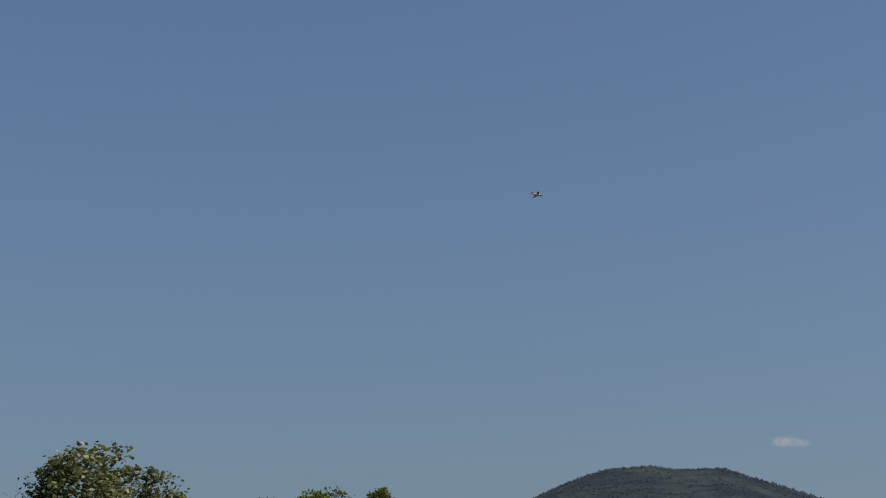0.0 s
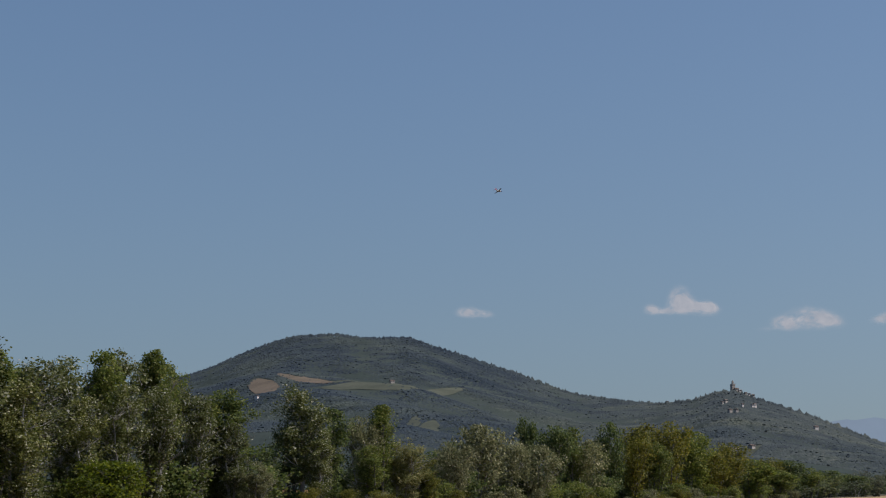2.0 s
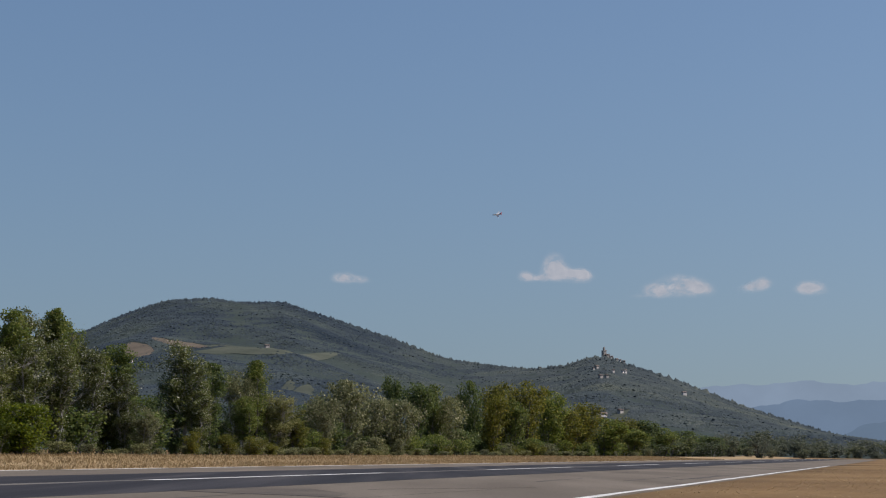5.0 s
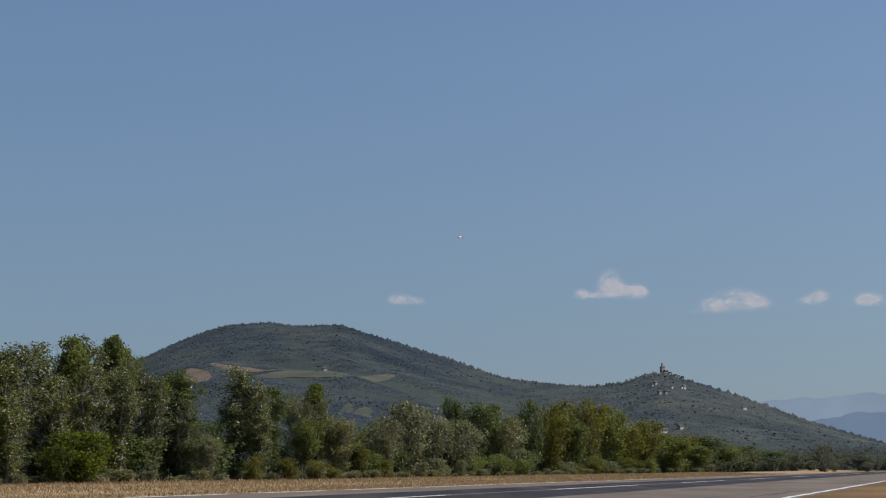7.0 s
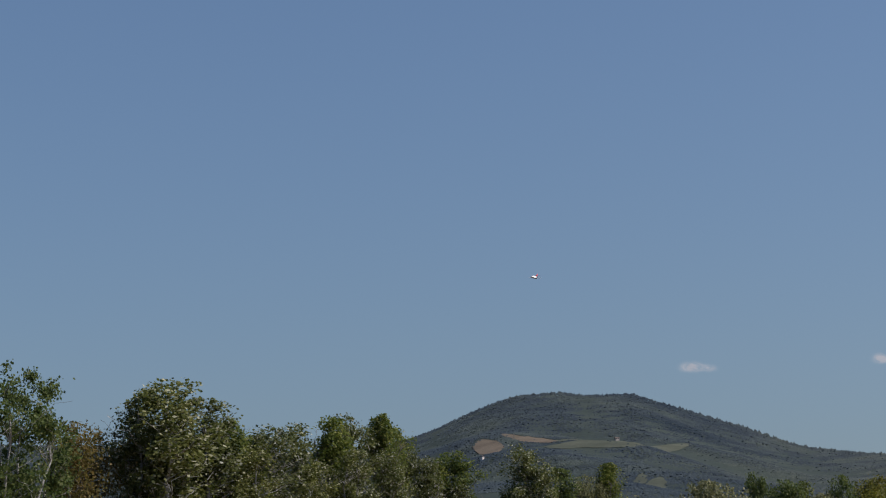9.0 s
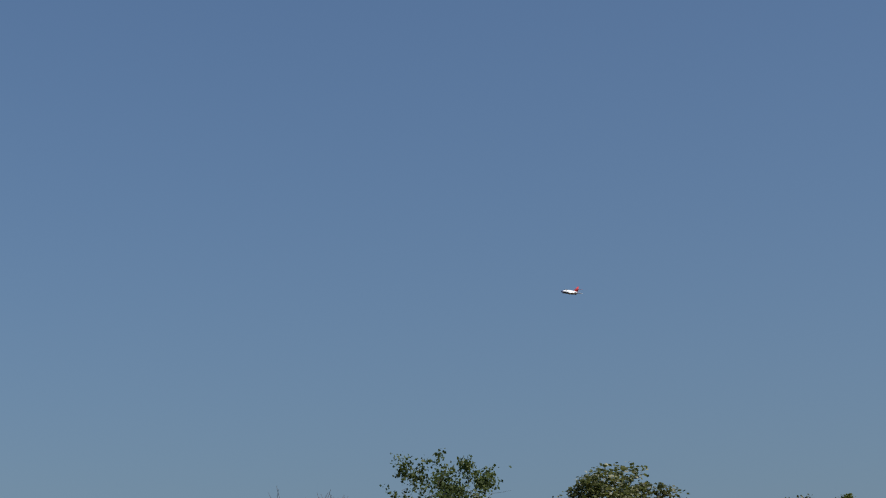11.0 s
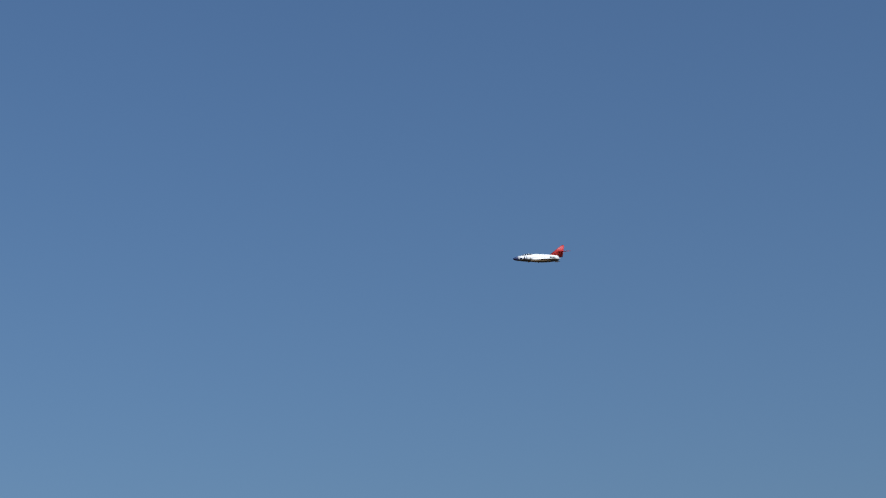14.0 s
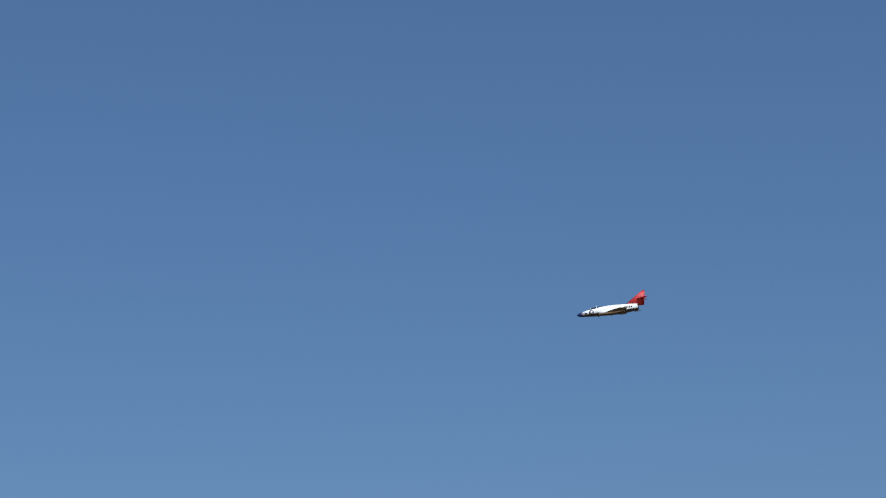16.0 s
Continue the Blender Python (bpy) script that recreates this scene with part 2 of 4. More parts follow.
def terrain(x, y):
    x, y = np.asarray(x, float), np.asarray(y, float)
    r = np.hypot(x, y) + 1e-6
    b = np.degrees(np.arctan2(x, y))
    e = np.maximum(np.interp(b, RIDGE_BEARING, RIDGE_HEIGHT) - 0.085, 0.02)
    d = ridge_distance(b)
    s = np.clip((r - FOOT) / (d - FOOT), 0, 1)
    z = r * np.tan(np.radians(e * s ** 0.95))
    back = np.clip((r - d) / 900, 0, 1)
    z = np.where(r > d, d * np.tan(np.radians(e)) * (1 - back) ** 1.3, z)
    z = z + s * (1 - s) * 30 * (np.sin(x * 0.011 + 1.3) * np.sin(y * 0.007) + 0.6 * np.sin(x * 0.023 + y * 0.017))
    v = x * L[0] + y * L[1]
    u = x * U[0] + y * U[1]
    t = np.clip((v - 37.2) / 15, 0, 1)
    bank = 0.5 * t * t * (3 - 2 * t)
    dip = np.where((v > 5.7) & (v < 36.75), -0.06, 0.0)
    return z + np.where(r < 1500, bank + dip, 0.5)


def spread(n, reach, power):
    t = np.linspace(-1, 1, n)
    return np.sign(t) * np.abs(t) ** power * reach


GRID = {}


def ground_height(x, y):
    """Height of the ground sheet as built."""
    u, v = x * U[0] + y * U[1], x * L[0] + y * L[1]
    i = min(max(int(np.searchsorted(GRID["u"], u)) - 1, 0), len(GRID["u"]) - 2)
    j = min(max(int(np.searchsorted(GRID["v"], v)) - 1, 0), len(GRID["v"]) - 2)
    p = (u - GRID["u"][i]) / (GRID["u"][i + 1] - GRID["u"][i])
    q = (v - GRID["v"][j]) / (GRID["v"][j + 1] - GRID["v"][j])
    z = GRID["z"]
    return float((z[i, j] * (1 - q) + z[i, j + 1] * q) * (1 - p) + (z[i + 1, j] * (1 - q) + z[i + 1, j + 1] * q) * p)


def build_ground():
    us = np.unique(np.concatenate([spread(231, 4800, 2.0), np.arange(-40, 400, 8)]))
    vs = np.unique(np.concatenate([spread(231, 4800, 2.0), np.arange(-30, 5, 2.5), [5.65, 5.75, 36.7, 36.8, 37.2, 39, 41, 43, 45, 47, 49, 51, 53.5, 56, 60]]))
    vs = vs[(vs <= 5.0) | (vs >= 36.65) | np.isin(vs, [5.65, 5.75])]
    gu, gv = np.meshgrid(us, vs, indexing="ij")
    x, y = U[0] * gu + L[0] * gv, U[1] * gu + L[1] * gv
    z = terrain(x, y)
    GRID.update(u=us, v=vs, z=z)
    n, m = gu.shape
    i = np.arange(n * m).reshape(n, m)
    faces = np.stack([i[:-1, :-1], i[1:, :-1], i[1:, 1:], i[:-1, 1:]], -1).reshape(-1, 4)
    faces = faces[:, ::-1]
    me = mesh_from("ground", np.stack([x, y, z], -1).reshape(-1, 3), faces, M_GROUND, True)
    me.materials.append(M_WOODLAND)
    cx, cy = x.ravel()[faces].mean(1), y.ravel()[faces].mean(1)
    me.materials.append(M_VERGE)
    me.materials.append(M_DARK_GROUND)
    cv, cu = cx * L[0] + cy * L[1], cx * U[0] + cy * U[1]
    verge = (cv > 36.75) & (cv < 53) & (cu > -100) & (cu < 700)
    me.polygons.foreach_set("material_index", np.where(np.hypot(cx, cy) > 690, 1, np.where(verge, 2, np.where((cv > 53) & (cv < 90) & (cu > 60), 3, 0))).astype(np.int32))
    tagged(new("ground", me), "dry brown grassy ground rising to wooded hills", "ground", kind="structure")


def field_patch(b0, b1, e0, e1, material, label, skew=0.0):
    """A field on the slope between two bearings, at heights e0 to e1 seen from the airfield."""
    nb, ne = 60, 16
    verts = []
    for i in range(nb):
        for j in range(ne):
            p, q = i / (nb - 1), j / (ne - 1)
            b = b0 + (b1 - b0) * p + 0.05 * math.sin(q * 5 + b0)
            pinch = (1 - abs(2 * p - 1) ** 3)
            e = e0 + (e1 - e0) * (0.5 + (q - 0.5) * (0.25 + 0.75 * pinch)) + skew * p + 0.01 * math.sin(b * 3)
            top = np.interp(b, RIDGE_BEARING, RIDGE_HEIGHT) - 0.085
            d = float(ridge_distance(np.array(b)))
            r = FOOT + (d - FOOT) * (min(e / top, 1)) ** (1 / 0.95)
            x, y = r * math.sin(radians(b)), r * math.cos(radians(b))
            verts.append((x, y, ground_height(x, y) + 0.8))
    i = np.arange(nb * ne).reshape(nb, ne)
    faces = np.stack([i[:-1, :-1], i[1:, :-1], i[1:, 1:], i[:-1, 1:]], -1).reshape(-1, 4)
    tagged(new("field", mesh_from("field", verts, faces, material, True)), label, "field", "fields on the hillside", "structure")


FIELDS = [(-8.85, -7.98, 2.82, 3.12, "stubble"), (-8.05, -6.4, 3.22, 3.36, "stubble"), (-6.7, -2.4, 2.78, 3.0, "meadow"), (-6.5, -4.9, 3.02, 3.1, "meadow"),
          (-4.15, -3.75, 1.95, 2.12, "meadow"), (-3.9, -3.2, 1.7, 1.98, "meadow"), (5.3, 6.3, 1.15, 1.22, "meadow"), (-10.5, -9.6, 2.2, 2.6, "meadow")]


def in_field(b, e):
    hit = np.zeros(b.shape, bool)
    for b0, b1, e0, e1, kind in FIELDS:
        skew = -0.24 if (kind == "stubble" and b0 == -8.05) else 0.0
        p = (b - b0) / (b1 - b0)
        mid, half = (e0 + e1) / 2 + skew * p, (e1 - e0) / 2
        hit |= (p > 0.02) & (p < 0.98) & (np.abs(e - mid) < half * (1.12 - np.abs(2 * p - 1) ** 3 * 0.7))
    return hit


def clump_shapes():
    """A plain tuft, and a rounded crown of two rings of four and a top."""
    tuft = np.array([(math.cos(a), math.sin(a), -0.5) for a in (0, 2.094, 4.189)] + [(0, 0, 0.75)], float)
    low = [(0.75 * math.cos(a), 0.75 * math.sin(a), -0.6) for a in (0, 1.571, 3.142, 4.712)]
    mid = [(0.9 * math.cos(a), 0.9 * math.sin(a), 0.2) for a in (0.6, 2.171, 3.742, 5.312)]
    f = [t for k in range(4) for t in ((k, (k + 1) % 4, 4 + k), ((k + 1) % 4, 4 + (k + 1) % 4, 4 + k), (4 + k, 4 + (k + 1) % 4, 8))]
    return (tuft, np.array([(0, 1, 3), (1, 2, 3), (2, 0, 3)])), (np.array(low + mid + [(0, 0, 0.8)], float), np.array(f))


def build_forest():
    """Woodland over the slopes: a close canopy of tufts, with rounder crowns standing out of it and along the crest."""
    rng = np.random.default_rng(5)
    all_verts, all_faces, start = [], [], 0
    tuft, crown = clump_shapes()
    crest = (tuft[0] * np.array([0.9, 0.9, 1.0]), tuft[1])
    for shape, n, small, big, flat in ((tuft, 185000, 1.8, 3.3, (0.38, 0.62)), (crown, 7000, 1.4, 3.0, (0.32, 0.46)), (crest, 5200, 1.8, 4.4, (0.7, 1.1))):
        b = np.where(rng.random(n) < 0.85, rng.uniform(-12, 14.5, n), rng.uniform(-29, -12, n))
        d = ridge_distance(b)
        s = rng.uniform(0.22, 1.03, n) ** 0.8
        if shape is crest:
            s = rng.uniform(0.985, 1.008, n)
        r = FOOT + (d - FOOT) * s
        e = np.maximum(np.interp(b, RIDGE_BEARING, RIDGE_HEIGHT) - 0.085, 0.02) * np.minimum(s, 1) ** 0.95
        keep = ~in_field(b, e) | (rng.random(n) < 0.02)
        b, r, s = b[keep], r[keep], s[keep]
        x, y = r * np.sin(np.radians(b)), r * np.cos(np.radians(b))
        patch = np.sin(x * 0.006 + 2) * np.sin(y * 0.004) + 0.5 * np.sin(x * 0.02 - y * 0.013)
        size = rng.uniform(small, big, len(x)) * (1 + 0.14 * patch) * (0.6 + 0.4 * s)
        if shape is crest:
            size *= 0.75 + 0.5 * rng.random(len(x)) ** 3 + 0.2 * np.sin(b * 23)
        z = terrain(x, y) + size * (0.35 if shape is crown else 0.2 if shape is tuft else 0.5)
        iv, jf = shape
        k = len(iv)
        jig = 1 + rng.uniform(-0.3, 0.3, (len(x), k, 1))
        turn = rng.uniform(0, 6.28, len(x))
        c, sn = np.cos(turn)[:, None], np.sin(turn)[:, None]
        vx = iv[None, :, 0] * c - iv[None, :, 1] * sn
        vy = iv[None, :, 0] * sn + iv[None, :, 1] * c
        vz = np.repeat(iv[None, :, 2], len(x), 0) * rng.uniform(*flat, (len(x), 1))
        verts = np.stack([vx, vy, vz], -1) * jig * size[:, None, None] + np.stack([x, y, z], -1)[:, None, :]
        all_verts.append(verts.reshape(-1, 3))
        all_faces.append((jf[None] + (np.arange(len(x)) * k)[:, None, None]).reshape(-1, 3) + start)
        start += len(x) * k
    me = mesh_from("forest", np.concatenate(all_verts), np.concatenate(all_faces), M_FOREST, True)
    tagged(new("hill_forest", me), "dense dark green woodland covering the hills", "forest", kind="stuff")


def far_range(name, distance, bearings, heights, material, label):
    """A hazy mountain range behind everything, with a broken crest."""
    rng = np.random.default_rng(len(name))
    n = 180
    bs = np.linspace(bearings[0], bearings[-1], n)
    es = np.interp(bs, bearings, heights) + 0.035 * np.sin(bs * 2.9 + distance) + 0.022 * np.sin(bs * 6.7 + distance * 0.3) + 0.012 * np.sin(bs * 15.1) + rng.normal(0, 0.004, n)
    verts, faces = [], []
    for b, e in zip(bs, es):
        sx, cy = math.sin(radians(b)), math.cos(radians(b))
        z = distance * math.tan(radians(max(e, 0.05)))
        for q, (dr, f) in enumerate(((-160, 0.0), (-70, 0.55), (0, 1.0), (80, 0.5), (140, 0.0))):
            verts.append(((distance + dr) * sx, (distance + dr) * cy, z * f - (20 if f == 0 else 0)))
    for i in range(n - 1):
        for q in range(4):
            faces.append((i * 5 + q, i * 5 + q + 1, i * 5 + q + 6, i * 5 + q + 5))
    tagged(new(name, mesh_from(name, verts, faces, material, True)), label, "mountains", kind="structure")


# ---- runway ----
def strip(u0, u1, v0, v1, z, material, name, thick=0.05, step=20.0, ragged=0.0, seed=0):
    """A slab lying along the runway, with slightly uneven long edges."""
    rng = np.random.default_rng(seed)
    n = max(2, int((u1 - u0) / step) + 1)
    bm = bmesh.new()
    rows = []
    for i in range(n):
        u = u0 + (u1 - u0) * i / (n - 1)
        a, c = v0 + rng.uniform(-ragged, ragged), v1 + rng.uniform(-ragged, ragged)
        rows.append([bm.verts.new(along(u, a, z - thick)), bm.verts.new(along(u, a, z)), bm.verts.new(along(u, c, z)), bm.verts.new(along(u, c, z - thick))])
    for p, q in zip(rows, rows[1:]):
        for k in range(3):
            bm.faces.new((p[k], p[k + 1], q[k + 1], q[k]))
    bm.faces.new(rows[0])
    bm.faces.new(rows[-1][::-1])
    bmesh.ops.recalc_face_normals(bm, faces=bm.faces[:])
    me = bpy.data.meshes.new(name)
    bm.to_mesh(me)
    bm.free()
    me.materials.append(material)
    return new(name, me)


def slab(outline, z, material, name, thick=0.003):
    """A thin flat piece with any outline, given along and across the runway."""
    bm = bmesh.new()
    top = [bm.verts.new(along(u, v, z)) for u, v in outline]
    low = [bm.verts.new(along(u, v, z - thick)) for u, v in outline]
    bm.faces.new(top)
    bm.faces.new(low[::-1])
    for k in range(len(outline)):
        q = (k + 1) % len(outline)
        bm.faces.new((top[k], low[k], low[q], top[q]))
    bmesh.ops.recalc_face_normals(bm, faces=bm.faces[:])
    me = bpy.data.meshes.new(name)
    bm.to_mesh(me)
    bm.free()
    me.materials.append(material)
    return new(name, me)


def build_runway():
    runway = strip(-300, 900, 5.8, 36.65, 0.0, M_ASPHALT_OLD, "runway", 0.2, 4, 0.04, 1)
    tagged(runway, "wide weathered grey asphalt runway with darker centre", "runway", kind="structure")
    pieces = [strip(-300, 700, 21.95, 28.0, 0.004, M_ASPHALT, "dark_strip", 0.003, 6, 0.12, 2),
              strip(-300, 700, 15.25, 21.2, 0.004, M_ASPHALT, "dark_strip", 0.003, 6, 0.2, 3),
              strip(-300, 700, 21.2, 21.95, 0.004, M_SEAM, "centre_seam", 0.003, 6, 0.0, 4),
              strip(-300, 178, 6.0, 6.25, 0.006, M_PAINT, "edge_line", 0.004, 3, 0.05, 6)]
    for k in range(-4, 14):
        pieces.append(strip(53 + 48.5 * k, 79.5 + 48.5 * k, 21.36, 21.72, 0.009, M_PAINT, "centre_dash", 0.004, 3, 0.02, 20 + k))
    rng = random.Random(8)
    u = -100.0
    while u < 420:
        n = rng.uniform(6, 22)
        pieces.append(strip(u, u + n, 35.85, 36.3, 0.006, M_PAINT, "edge_line", 0.004, 2, 0.07, int(u) + 500))
        u += n + rng.uniform(0.5, 5)
    for ends, width in (([(39.4, 15.4), (37.6, 13.3), (36.6, 11.7), (34.8, 10.0)], 0.16), ([(31.0, 10.3), (36.1, 9.96), (40.2, 9.8), (45.0, 9.5)], 0.12), ([(43.0, 12.0), (44.4, 11.7), (48.3, 9.0)], 0.1)):
        pieces.append(slab([(u - width / 2, v) for u, v in ends] + [(u + width / 2, v) for u, v in reversed(ends)], 0.007, M_SEALANT, "crack_seal"))
    pieces.append(slab([(39.2, 15.2), (44.8, 15.2), (43.6, 13.6), (38.6, 11.2), (35.6, 10.6), (37.4, 13.2)], 0.004, M_WORN, "worn_patch"))
    crack_rng = random.Random(3)
    for k in range(18):
        u = crack_rng.uniform(15, 200)
        v = crack_rng.uniform(7, 14.4)
        pieces.append(strip(u, u + crack_rng.uniform(4, 18), v, v + crack_rng.uniform(0.06, 0.12), 0.005, M_SEALANT, "crack_seal", 0.003, 1.5, 0.07, 60 + k))
    for ob in pieces:
        ob.parent = runway


def grass_field(name, n, urange, vrange, hrange, seed, label, width=0.05, lean=0.35, power=1.0):
    """Many thin upright blades as one mass."""
    rng = np.random.default_rng(seed)
    u = urange[0] + (urange[1] - urange[0]) * rng.random(n) ** power
    v = rng.uniform(*vrange, n)
    v = v + 0.4 * np.sin(u * 0.7) * (v - vrange[0] < 1.5)
    x, y = U[0] * u + L[0] * v, U[1] * u + L[1] * v
    z = terrain(x, y) - 0.01
    clump = 0.8 + 0.18 * np.sin(u * 0.11 + v * 0.5) + 0.14 * np.sin(u * 0.043 - v * 0.9) + rng.normal(0, 0.18, n)
    h = rng.uniform(*hrange, n) * np.clip(clump, 0.35, 1.5)
    a = rng.uniform(0, 6.28, n)
    w = width * (1 + u / 120)
    base = np.stack([x, y, z], -1)
    side = np.stack([np.cos(a) * w, np.sin(a) * w, np.zeros(n)], -1)
    tip = base + np.stack([rng.normal(0, lean, n) * h, rng.normal(0, lean, n) * h, h], -1)
    verts = np.stack([base - side, base + side, tip + side * 0.5, tip - side * 0.5], 1).reshape(-1, 3)
    faces = np.arange(n * 4).reshape(n, 4)
    tagged(new(name, mesh_from(name, verts, faces, M_DRY)), label, "grass", kind="stuff")


# ---- trees ----
def tube(points, radii, sides, verts, faces):
    start = len(verts)
    for i, (p, r) in enumerate(zip(points, radii)):
        d = points[min(i + 1, len(points) - 1)] - points[max(i - 1, 0)]
        d = d / (np.linalg.norm(d) + 1e-9)
        a = np.cross(d, (0.31, 0.95, 0.1))
        a /= np.linalg.norm(a) + 1e-9
        c = np.cross(d, a)
        for k in range(sides):
            t = 2 * math.pi * k / sides
            verts.append(p + r * (math.cos(t) * a + math.sin(t) * c))
    for i in range(len(points) - 1):
        for k in range(sides):
            q = (k + 1) % sides
            faces.append((start + i * sides + k, start + i * sides + q, start + (i + 1) * sides + q, start + (i + 1) * sides + k))


def grow(seed, height, width, stems, leaves, leaf, upright, low=0.12, clump=0.34, tiers=34, twig=0.006, rounded=True):
    """A tree as a skeleton of tapered limbs with leaves round its twigs. Returns wood and leaf meshes' data."""
    rng = np.random.default_rng(seed)
    verts, faces, spots = [], [], []
    for sidx in range(stems):
        ang = rng.uniform(0, 6.28)
        off = (0.0 if stems == 1 else width * 0.13)
        p = np.array([math.cos(ang) * off * 0.4, math.sin(ang) * off * 0.4, -0.15])
        top = height * (0.97 if sidx == 0 else rng.uniform(0.68, 0.93))
        lean = np.array([math.cos(ang), math.sin(ang), 0]) * (0.0 if sidx == 0 else width * rng.uniform(0.12, 0.27)) + rng.normal(0, 0.02, 3) * height * 0.5
        pts, rad = [], []
        r0 = 0.0095 * height * (1.25 if stems == 1 else 0.85)
        wob = rng.normal(0, 0.012 * height, (10, 2))
        for i in range(10):
            t = i / 9
            q = p + np.array([lean[0] * t ** 1.4, lean[1] * t ** 1.4, (top + 0.15) * t])
            q[:2] += wob[i] * t
            pts.append(q)
            rad.append(r0 * (1 - t) ** 0.8 + 0.012)
        tube(pts, rad, 6, verts, faces) if twig else tube(pts[::3], rad[::3], 5, verts, faces)
        for b in range(tiers // stems + 5):
            t = rng.uniform(low, 0.99)
            full = rng.uniform(0.35, 1.0) * (1.5 if rng.random() < 0.3 else 1.0)     # some limbs are leafier
            j = min(int(t * 9), 8)
            f = t * 9 - j
            s = pts[j] * (1 - f) + pts[j + 1] * f
            ba = rng.uniform(0, 6.28)
            # crown widest below the middle, thinning to the top
            reach = width * 0.5 * (0.35 + 0.65 * math.sin(math.pi * min(1, (1 - t) * 0.85 + 0.2)) ** 0.8) * rng.uniform(0.45, 1.1) * (1.0 if stems == 1 else 0.75)
            d = np.array([math.cos(ba), math.sin(ba), upright * rng.uniform(0.5, 1.4)])
            d /= np.linalg.norm(d)
            bp = [s + d * reach * k / 4 + np.array([0, 0, 0.1 * reach * (k / 4) ** 2]) + rng.normal(0, 0.03, 3) * reach * (k > 0) for k in range(5)]
            r1 = max(0.02, rad[j] * 0.42) if leaves else max(0.017, rad[j] * 0.32)
            tube(bp[::2], [r1 * (1 - 0.8 * k / 4) for k in range(0, 5, 2)], 4 if twig else 3, verts, faces)
            for k in range(1, 5):
                for w in range(4):
                    sd = rng.normal(0, 1, 3)
                    sd[2] = abs(sd[2]) * upright
                    if not leaves:
                        sd = sd * 0.45 + d + np.array([0, 0, 0.9])
                    sd /= np.linalg.norm(sd)
                    ln = reach * (rng.uniform(0.15, 0.42) if leaves else rng.uniform(0.35, 0.8))
                    e = bp[k] + sd * ln
                    if twig and (w < 1 or not leaves):
                        tube([bp[k], bp[k] * 0.5 + e * 0.5 + rng.normal(0, 0.03, 3), e], [max(r1 * 0.3, twig * 1.6), max(r1 * 0.2, twig * 1.3), twig], 3, verts, faces)
                    spots.append((bp[k] * 0.4 + e * 0.6, 0.55 * full))
                    spots.append((e, full))
    sp = np.array([s for s, _ in spots])
    grown = np.array([width * 0.5 / np.percentile(np.hypot(sp[:, 0], sp[:, 1]), 96)] * 2 + [height / np.percentile(sp[:, 2], 96.0 if rounded else 99.5)])
    wood, sp = (np.array(verts) * grown, faces), sp * grown
    wood[0][:, 2] *= min(1.0, 0.93 * height / wood[0][:, 2].max())
    if not leaves:
        return wood, None
    wt = np.array([w for _, w in spots]) * rng.uniform(0.15, 1.3, len(spots)) ** (1.5 if rounded else 6.0)
    wt *= 0.5 + 1.1 * np.clip(sp[:, 2] / height, 0, 1)
    pick = rng.choice(len(sp), leaves, p=wt / wt.sum())
    c = sp[pick] + rng.normal(0, clump, (leaves, 3)) * np.array([1, 1, 0.9])
    c = c[c[:, 2] > 0.25]
    if rounded:
        # a rounded crown with a few lobes
        share, turned = c[:, 2] / height, np.arctan2(c[:, 1], c[:, 0])
        limit = 0.5 * width * np.clip(1.2 * np.sqrt(np.maximum(0, 1 - ((share - 0.42) / 0.585) ** 2)), 0, 1.08)
        p1, p2 = rng.uniform(0, 6.28, 2)
        limit *= 1 + 0.24 * np.sin(3 * turned + p1 + 6 * share) + 0.22 * np.sin(5 * turned + p2 - 13 * share)
        c = c[np.hypot(c[:, 0], c[:, 1]) < limit * (1 + rng.normal(0, 0.16, len(c)))]
    n = len(c)
    core = sp.mean(0) * np.array([1, 1, 0.8])
    out = c - core
    out /= np.linalg.norm(out, axis=1)[:, None] + 1e-6
    nrm = rng.normal(0, 0.8, (n, 3)) + out * 0.7 + np.array([0, 0, 0.12])
    nrm /= np.linalg.norm(nrm, axis=1)[:, None]
    a = np.cross(nrm, rng.normal(0, 1, (n, 3)))
    a /= np.linalg.norm(a, axis=1)[:, None]
    b = np.cross(nrm, a)
    size = leaf * rng.uniform(0.6, 1.35, (n, 1))
    lv = np.stack([c - a * size, c - b * size * 0.72, c + a * size, c + b * size * 0.72], 1).reshape(-1, 3)
    return wood, (lv, np.arange(n * 4).reshape(n, 4))


def plant(name, wood, crown, bark, foliage, label, category, group):
    base = tagged(new(name), label, category, group)
    mesh_part("trunk", mesh_from("trunk", wood[0], wood[1], bark, True), base)
    if crown is not None:
        mesh_part("crown", mesh_from("crown", crown[0], crown[1], foliage), base)
    return base


